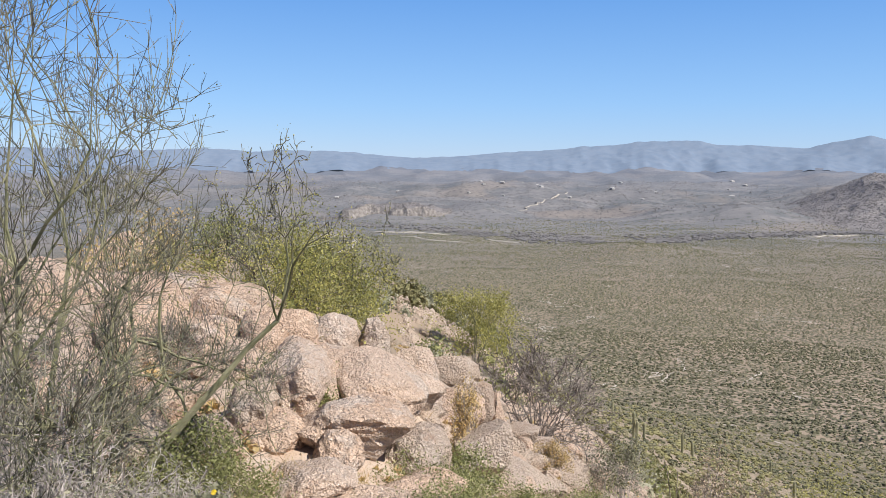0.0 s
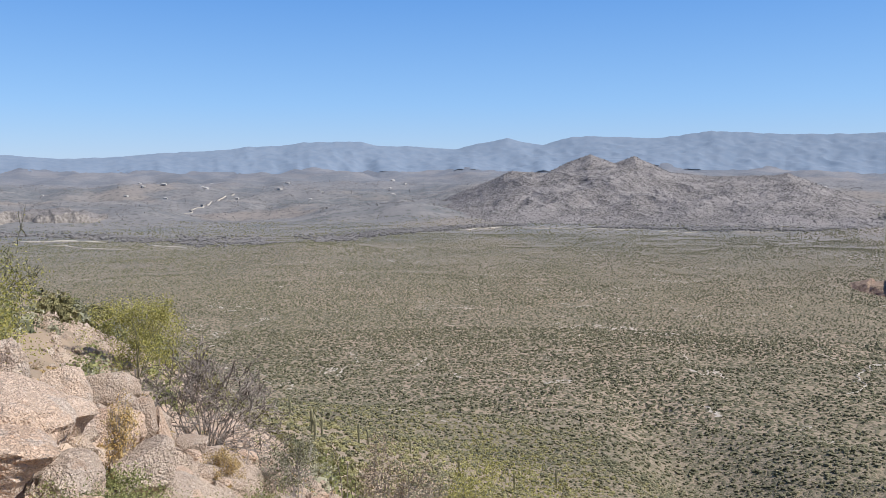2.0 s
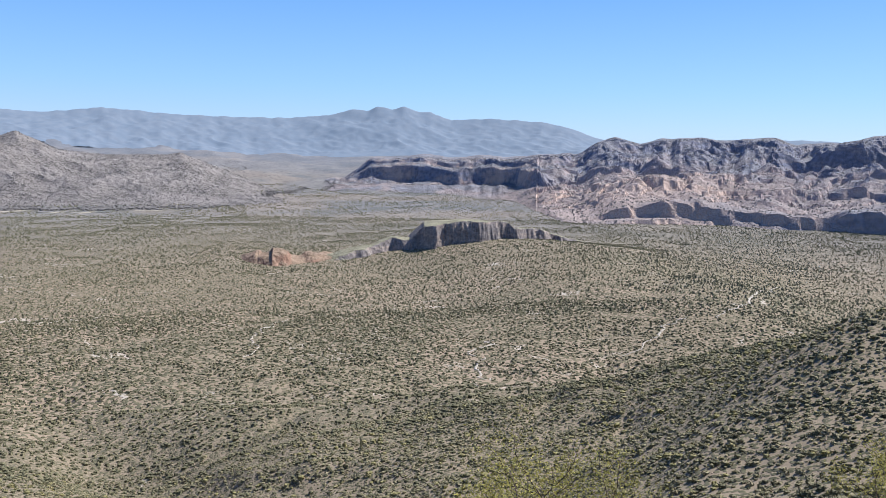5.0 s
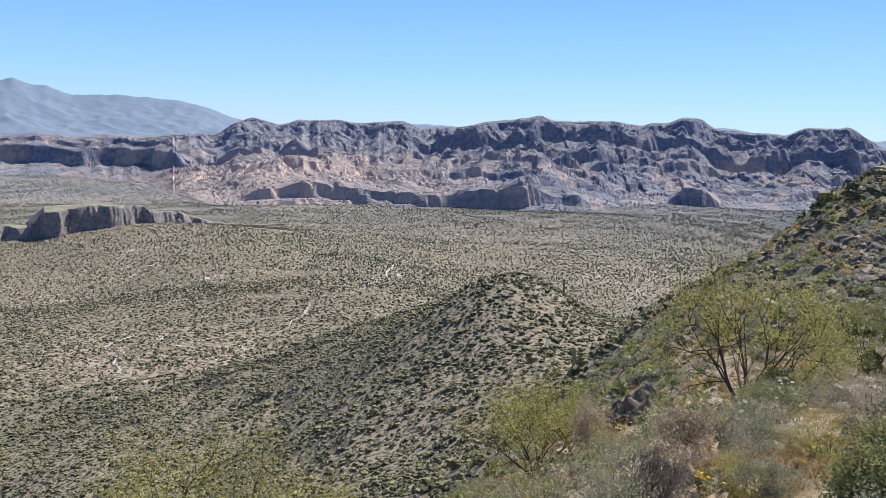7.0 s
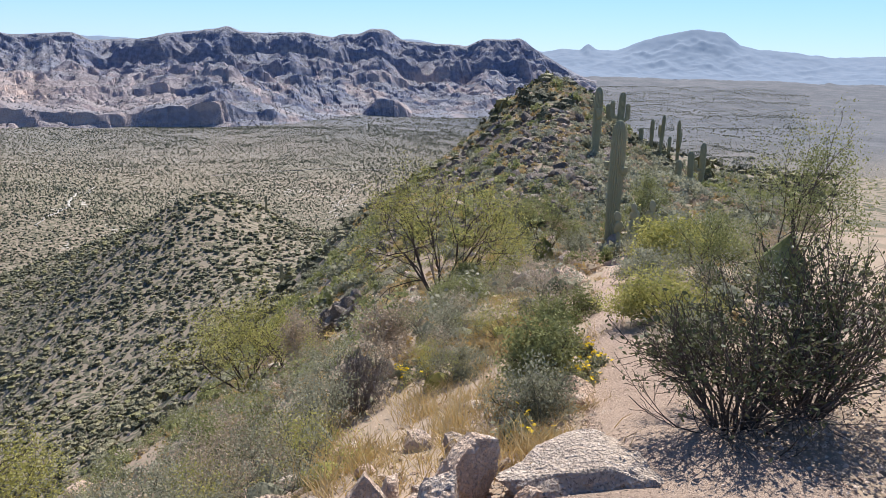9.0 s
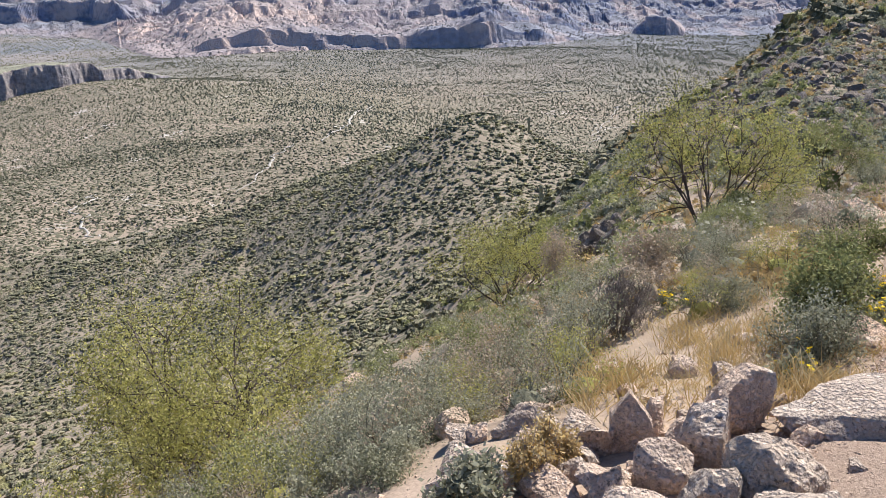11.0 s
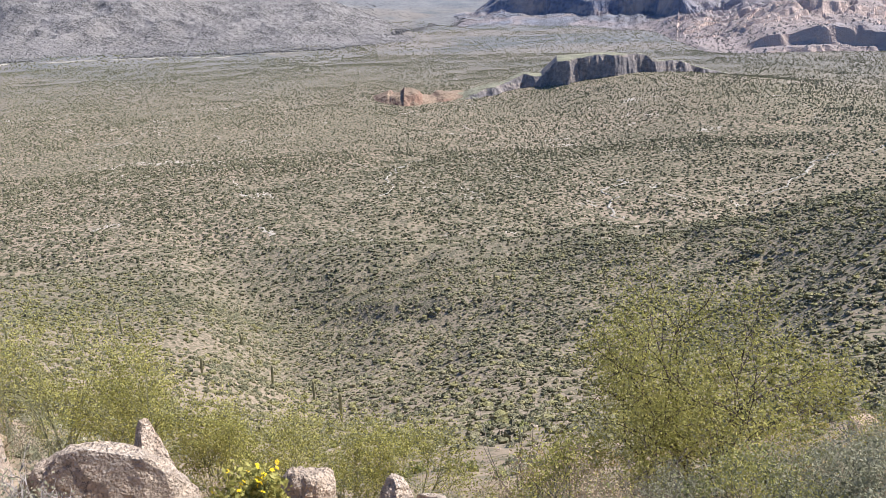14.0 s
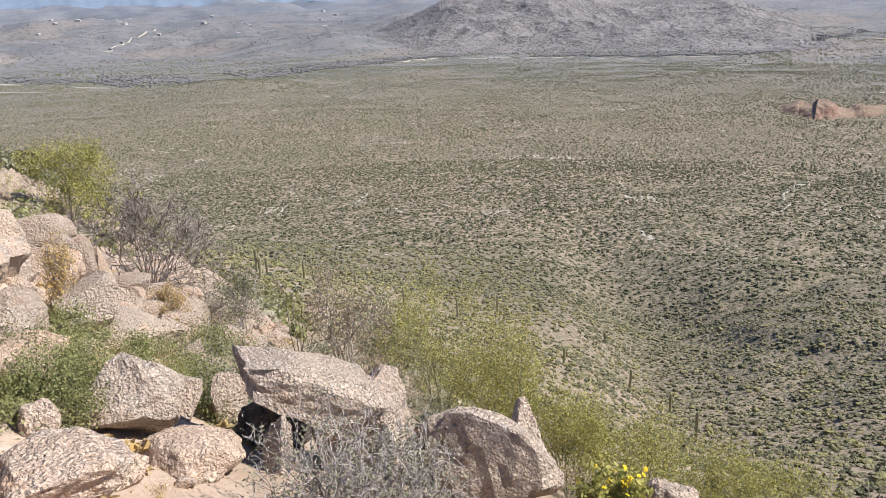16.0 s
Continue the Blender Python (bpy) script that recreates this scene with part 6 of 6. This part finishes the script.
stuff("bushes_sage", "grey-green bushes on the steep flank", 86, 105, 27, 46, 420, 73, FINE, (0.4, 1.2), MAT_SAGE, False)
stuff("bushes_green", "olive bushes on the steep flank", 86, 105, 27, 46, 320, 74, FINE, (0.4, 1.3), MAT_GREEN, False)
stuff("dry_grass", "tall dry tan grass on the knoll and ridge", 103, 132, 13, 72, 3000, 75, STRAW, (0.25, 0.6), MAT_DRY, False, beside_trail)
stuff("dry_grass", "dry tan grass on the flank below the rocks", 60, 104, 6, 40, 1500, 76, STRAW, (0.15, 0.45), MAT_DRY, False)
stuff("bushes_sage", "grey-green bushes along the upper path", 103, 133, 9, 28, 150, 77, FINEST, (0.35, 0.9), MAT_SAGE, False, beside_trail)
stuff("bushes_dry", "dry brown bushes along the upper path", 103, 133, 9, 28, 130, 78, FINEST, (0.3, 0.8), MAT_RUST, False, beside_trail)
stuff("bushes_green", "olive bushes on the upper flank", 84, 105, 10, 28, 120, 79, FINEST, (0.4, 1.0), MAT_GREEN, False)
KNOLL = []
for k in range(12):
    V, F = rock_shape(440 + k, 2 if k < 8 else 1, cuts=9, low=0.42, high=0.68, lump=0.1, block=True)
    V = V * [1.0, 0.75, 0.8] @ np.array(Euler((k * 1.3, k * 0.7, k * 2.1)).to_matrix())
    KNOLL.append((V, F))
GRIT = []
for k in range(4):
    _g = np.random.default_rng(480 + k)
    GRIT.append((np.array([[1, 0, 0], [0, 1, 0], [-1, 0, 0], [0, -1, 0], [0, 0, 0.7], [0, 0, -0.5]]) * _g.uniform(0.6, 1.1, (6, 1)) + _g.normal(size=(6, 3)) * 0.15, np.array([(0, 1, 4), (1, 2, 4), (2, 3, 4), (3, 0, 4), (1, 0, 5), (2, 1, 5), (3, 2, 5), (0, 3, 5)])))
stuff("knoll_rocks", "dark varnished boulders heaped on the rocky knoll", 104.5, 121, 28, 74, 2300, 38, KNOLL[:8], (0.12, 0.55), MAT_DARKROCK, False, lambda az, r, x, y, rng: vnoise(x / 7.0, y / 7.0, 15) > -0.15)
stuff("knoll_rocks", "grey granite boulders heaped on the rocky knoll", 104.5, 124, 20, 74, 1100, 58, KNOLL[:8], (0.08, 0.34), MAT_GREYROCK, False, lambda az, r, x, y, rng: vnoise(x / 7.0, y / 7.0, 15) > -0.3)
stuff("slope_rocks", "pale stones scattered over the slope", -4, 130, 12, 130, 2200, 39, KNOLL[8:], (0.07, 0.30), MAT_GREYROCK, False, sink=0.0)
stuff("pebbles", "small granite pebbles on the bare ground", -20, 116, 1.8, 7.5, 4000, 57, GRIT, (0.008, 0.035), MAT_GRANITE, False, sink=0.0)
stuff("pebbles", "small granite pebbles lying on the gravel path", 112, 143, 1.6, 6.0, 12000, 65, GRIT, (0.006, 0.020), MAT_GRANITE, False, sink=-0.02)
stuff("rubble", "grey granite rubble below the outcrop", -3, 15, 6.5, 24, 2400, 40, KNOLL[8:], (0.05, 0.22), MAT_GREYROCK, False, lambda az, r, x, y, rng: rng.random(len(az)) < 1.0, sink=0.0)


# ---- the trail ----
def strip(name, mat, az_r, width, label, lift=0.012, category="path", fine=9):
    pts = np.array([(r * math.sin(radians(a)), r * math.cos(radians(a))) for a, r in az_r])
    t = np.linspace(0, len(pts) - 1, (14 if fine < 20 else 60) * len(pts))
    P = np.stack([np.interp(t, np.arange(len(pts)), pts[:, k]) for k in (0, 1)], 1)
    if category in ("wash", "road"):
        P = P + np.stack([fbm(t * 2.6 + pts[0, 0], t * 0, 4, 31), fbm(t * 2.6 + pts[0, 0], t * 0, 4, 32)], 1) * (12 if category == "wash" else 18)
    w = np.interp(t, np.arange(len(pts)), width)
    d = np.gradient(P, axis=0)
    n = np.stack([-d[:, 1], d[:, 0]], 1)
    n /= np.linalg.norm(n, axis=1, keepdims=True) + 1e-9
    across = np.linspace(-1, 1, fine)
    wav = 1 + 0.4 * fbm(t * 1.7, t * 0, 4, 5)
    G = P[:, None] + n[:, None] * across[None, :, None] * (w * wav / 2)[:, None, None]
    z = ground_z(G[..., 0], G[..., 1]) + lift * (1.2 - across[None] ** 6 * 2.4)
    return tagged(grid_object(name, np.concatenate([G, z[..., None]], -1), mat), label, category, kind="structure")


strip("trail", MAT_SANDTRAIL, [(150, 1.5), (128, 2.9), (123.0, 4.8), (121, 6.9), (121, 9.8), (121.6, 16), (122.4, 22)], [2.0, 1.5, 0.62, 0.36, 0.32, 0.3, 0.2],
      "bare pinkish gravel footpath along the ridge", 0.022, "path", 41)

# ---- the bench end ----
def make_bench():
    m = material("weathered_board")
    n = Nodes(m)
    g = n.noise(1.0, 6, 0.6, n.scaled(3, 60, 60))
    n.colour(n.mix(n.ramp(g, 0.35, 0.65), (0.40, 0.36, 0.32), (0.24, 0.21, 0.18)))
    n.relief(g, 0.5, 0.01)
    e = thing("bench", "low bench of weathered grey boards beside the gravel", "bench")
    x, y = 1.288, -1.86
    g0 = float(ground_z(np.array([x]), np.array([y]))[0])
    e.matrix_basis = Matrix.LocRotScale((x, y, 0.0), Euler((0, 0, radians(38.5))), None)
    for k in range(2):
        bm = bmesh.new()
        bmesh.ops.create_cube(bm, size=1.0, matrix=Matrix.Translation((0, -0.075 + 0.15 * k, 0.25)) @ Matrix.Diagonal((1.4, 0.142, 0.045, 1)))
        bmesh.ops.bevel(bm, geom=bm.edges[:], offset=0.006, segments=2, affect="EDGES")
        me = bpy.data.meshes.new("seat_board")
        bm.to_mesh(me)
        bm.free()
        me.materials.append(m)
        part("seat_board", me, e)
    for sx in (-0.5, 0.5):
        bm = bmesh.new()
        bmesh.ops.create_cube(bm, size=1.0, matrix=Matrix.Translation((sx, 0, (0.23 + g0 - 0.05) / 2)) @ Matrix.Diagonal((0.1, 0.26, 0.23 - g0 + 0.05, 1)))
        bmesh.ops.bevel(bm, geom=bm.edges[:], offset=0.008, segments=1, affect="EDGES")
        me = bpy.data.meshes.new("leg")
        bm.to_mesh(me)
        bm.free()
        me.materials.append(m)
        part("leg", me, e)


make_bench()

# ---- the low dark mesa and the red outcrop on the plain ----
MAT_MESA = make_rock_range("dark_mesa_rock", (0.25, 0.22, 0.215), (0.36, 0.29, 0.25), (0.25, 0.235, 0.165), 0.09)
MAT_RED = make_rock_range("red_rock", (0.27, 0.165, 0.12), (0.33, 0.215, 0.16), (0.25, 0.18, 0.13), 0.09)


def ledge(name, az_r, heights, depth, mat, seed, label, wall=0.16, rough=1.6, broken=0.0, rugged=0.0):
    """A cliffed ledge: a steep wall along a line, with a flat top that runs back into the ground."""
    k = 40 * len(az_r)
    t = np.linspace(0, len(az_r) - 1, k)
    az = np.interp(t, np.arange(len(az_r)), [p[0] for p in az_r])
    rr = np.interp(t, np.arange(len(az_r)), [p[1] for p in az_r])
    hh = np.interp(t, np.arange(len(az_r)), heights)
    s = np.concatenate([np.linspace(-0.12, 0.0, 5), np.linspace(0.01, wall, 16 if wall < 0.3 else 44), np.linspace(wall + 0.03, 1, 14)])
    S, A = np.meshgrid(s, az)
    R = rr[:, None] + depth * S + depth * 0.22 * fbm(A * 0.6, A * 0 + 3, 2, seed)
    X, Y = R * np.sin(np.radians(A)), R * np.cos(np.radians(A))
    R = R + depth * 0.022 * fbm(A * 2.2, S * 10, 4, seed + 1)
    X, Y = R * np.sin(np.radians(A)), R * np.cos(np.radians(A))
    cap = vnoise(A * 0.9, A * 0, seed + 7)[:, :1] * 0.2
    h = (1 + cap) * sstep(0.0, wall, S + 0.05 * fbm(X / 12, Y / 12, 3, seed + 2)) * (1 - 0.9 * sstep(0.55, 1.0, S))
    h = h * (1 - broken * sstep(-0.1, 0.35, fbm(A * 0.9, S * 0.8, 3, seed + 11)))
    Z = ground_z(X, Y) - 2 + (hh[:, None] + 2) * h + h * rough * fbm(X / 14, Y / 14, 4, seed + 5)
    Z = Z + rugged * sstep(-0.05, 0.1, S) * (1 - sstep(0.8, 1, S)) * (ridged(X / 60, Y / 60, 4, seed + 13) - 0.65 + 0.5 * vnoise(X / 22, Y / 22, seed + 17))
    return tagged(grid_object(name, np.stack([X, Y, Z], -1), mat, smooth=False), label, "rock formation", kind="structure")


ledge("dark_mesa", [(60.8, 880), (62.2, 860), (65, 880), (68, 905), (71, 920), (73.5, 935)], [3, 24, 23, 16, 9, 2], 130, MAT_MESA, 201, "low flat-topped mesa with a dark shaded cliff", 0.07, 1.2, 0.0, 1.0)
ledge("dark_mesa_tail", [(55.4, 850), (57, 850), (58.5, 860), (60, 880), (61.5, 880)], [2, 6, 8, 13, 11], 70, MAT_MESA, 205, "low dark rocky tail of the mesa")
ledge("red_outcrop", [(49.6, 830), (50.8, 810), (51.7, 810), (53, 815), (55.8, 830)], [1, 9, 11, 8, 1], 90, MAT_RED, 209, "small red rock outcrop on the valley floor", 0.3, 1.5, 0.3, 1.2)
ledge("dark_butte", [(103.6, 1700), (104.6, 1690), (105.8, 1690), (107, 1720)], [4, 34, 36, 6], 120, MAT_RANGE, 219, "dark blocky butte before the range", 0.2, 2.0, 0.0, 9.0)

MAT_BLUFF = make_rock_range("pale_bluff_rock", (0.25, 0.22, 0.195), (0.31, 0.275, 0.245), (0.18, 0.163, 0.155), 0.06)
ledge("pale_bluff", [(-8.8, 1740), (-6.6, 1715), (-4.4, 1735), (-2.0, 1700), (0.6, 1720)], [2, 19, 14, 18, 2], 110, MAT_BLUFF, 225, "pale eroded bluffs along the far river bank", 0.16, 2.0, 0.3, 5.0)

# ---- river woods, sand bars and roads ----
RIVER = [(-14, 1520), (-8, 1640), (0, 1480), (6, 1330), (11, 1270), (16, 1340), (22, 1480), (27, 1590), (38, 1560), (47, 1570), (52, 1900), (57, 2500)]


def river_r(az):
    return np.interp(az, *zip(*RIVER))


_rg = np.random.default_rng(41)
_az = _rg.uniform(-14, 56, 7000)
_rr = river_r(_az) + _rg.normal(size=7000) * np.interp(_az, [-14, 0, 6, 15, 27, 57], [22, 34, 46, 34, 20, 22])
_px, _py = _rr * np.sin(np.radians(_az)), _rr * np.cos(np.radians(_az))
_ok = fbm(_px / 90, _py / 90, 3, 9) > -0.3
soup = Soup()
for x, y, z, s, k in zip(_px[_ok], _py[_ok], ground_z(_px[_ok], _py[_ok]), _rg.uniform(3.5, 8, 7000), _rg.integers(14, size=7000)):
    soup.add(DOME[k][0] * [s, s, s * 0.8] + [x, y, z], tris=DOME[k][1])
tagged(new("riverside_woods", soup.mesh("riverside_woods", MAT_WOODS)), "dark band of leafless mesquite woods along the river", "woods", kind="stuff")


def sand_strip(az0, az1, off, width, seed):
    az = np.linspace(az0, az1, 6)
    rng = np.random.default_rng(seed)
    rr = river_r(az) + off + rng.normal(size=6) * 6
    return strip("sand_bar", MAT_SAND, list(zip(az, rr)), [width * 0.1] + [width * 0.55] * 4 + [width * 0.1], "pale sand bar beside the river", 1.0, "sand")


for k, (a0, a1, off, w) in enumerate([(28.5, 32, -75, 13), (32, 37, -58, 10), (37, 41, -80, 8), (42, 46, -62, 9), (-5, 0.5, -110, 20), (-9, -6.5, -240, 22), (3.0, 5.5, -120, 12), (24, 27, -60, 9), (-3, 2, -200, 9)]):
    sand_strip(a0, a1, off, w, 700 + k)
strip("dirt_road", MAT_SAND, [(-9.4, 860), (-8.9, 960), (-8.0, 1060), (-6.6, 1190), (-6.0, 1300)], [4, 4, 5, 6, 7], "pale dirt road crossing the valley floor", 1.0, "road")
strip("dirt_road", MAT_SAND, [(5.0, 2060), (6.0, 2160), (6.6, 2250), (7.8, 2500), (8.8, 2750)], [2, 2.5, 2, 3, 3], "pale dirt road up a valley beyond the river", 1.5, "road")
for k, pts in enumerate([[(50.0, 470), (50.6, 500), (51.2, 540), (52.2, 590)], [(66.0, 400), (66.4, 430), (65.8, 470), (66.8, 500)], [(83, 560), (84.5, 600), (85.4, 680), (86.0, 760)],
                            [(101, 640), (102, 690), (102.6, 760), (103.4, 830)], [(93, 860), (97, 900), (101, 930), (106, 930)], [(76, 480), (79, 520), (80, 560)]]):
    strip("wash", MAT_SAND, pts, [0.6] + [0.9 + 0.4 * (k % 3)] * (len(pts) - 2) + [0.7], "pale sandy dry wash between the bushes", 0.35, "wash")


# ---- the far town ----
def make_house(seed, w, d, h):
    rng = np.random.default_rng(seed)
    m = material("pale_stucco")
    n = Nodes(m)
    n.colour(n.mix(n.noise(0.3, 3), (0.5, 0.47, 0.44), (0.36, 0.33, 0.3)))
    e = thing("house", "small pale stucco house in the distant valley town", "house", "houses of the distant town")
    V = np.array([[sx * w / 2, sy * d / 2, z] for z in (-1, h) for sx, sy in ((-1, -1), (1, -1), (1, 1), (-1, 1))], float)
    part("wall", Soup().add(V, quads=[(0, 1, 5, 4), (1, 2, 6, 5), (2, 3, 7, 6), (3, 0, 4, 7)]).mesh("wall", m), e)
    o = 0.5
    R = np.array([[-w / 2 - o, -d / 2 - o, h], [w / 2 + o, -d / 2 - o, h], [w / 2 + o, d / 2 + o, h], [-w / 2 - o, d / 2 + o, h], [-w / 4, 0, h + 1.6], [w / 4, 0, h + 1.6]])
    part("roof", Soup().add(R, tris=[(1, 2, 5), (3, 0, 4)], quads=[(0, 1, 5, 4), (2, 3, 4, 5), (0, 3, 2, 1)]).mesh("roof", m), e)
    return e


rng = np.random.default_rng(808)
HOUSES = [make_house(900 + k, 10 + 3 * k, 8 + k, 3.2 + 0.4 * k) for k in range(3)]
for k in range(30):
    az = rng.choice([3.5, 5.5, 13.0, 14.5, -4.0, 8.0, 18, 46]) + rng.normal() * 1.6
    r = rng.uniform(2350, 3500)
    x, y, g = gz(az, r)
    if k < 3:
        HOUSES[k].matrix_basis = pose(x, y, g, 0, 0, rng.uniform(0, 360))
    else:
        copy_thing(HOUSES[k % 3], pose(x, y, g, 0, 0, rng.uniform(0, 360)))
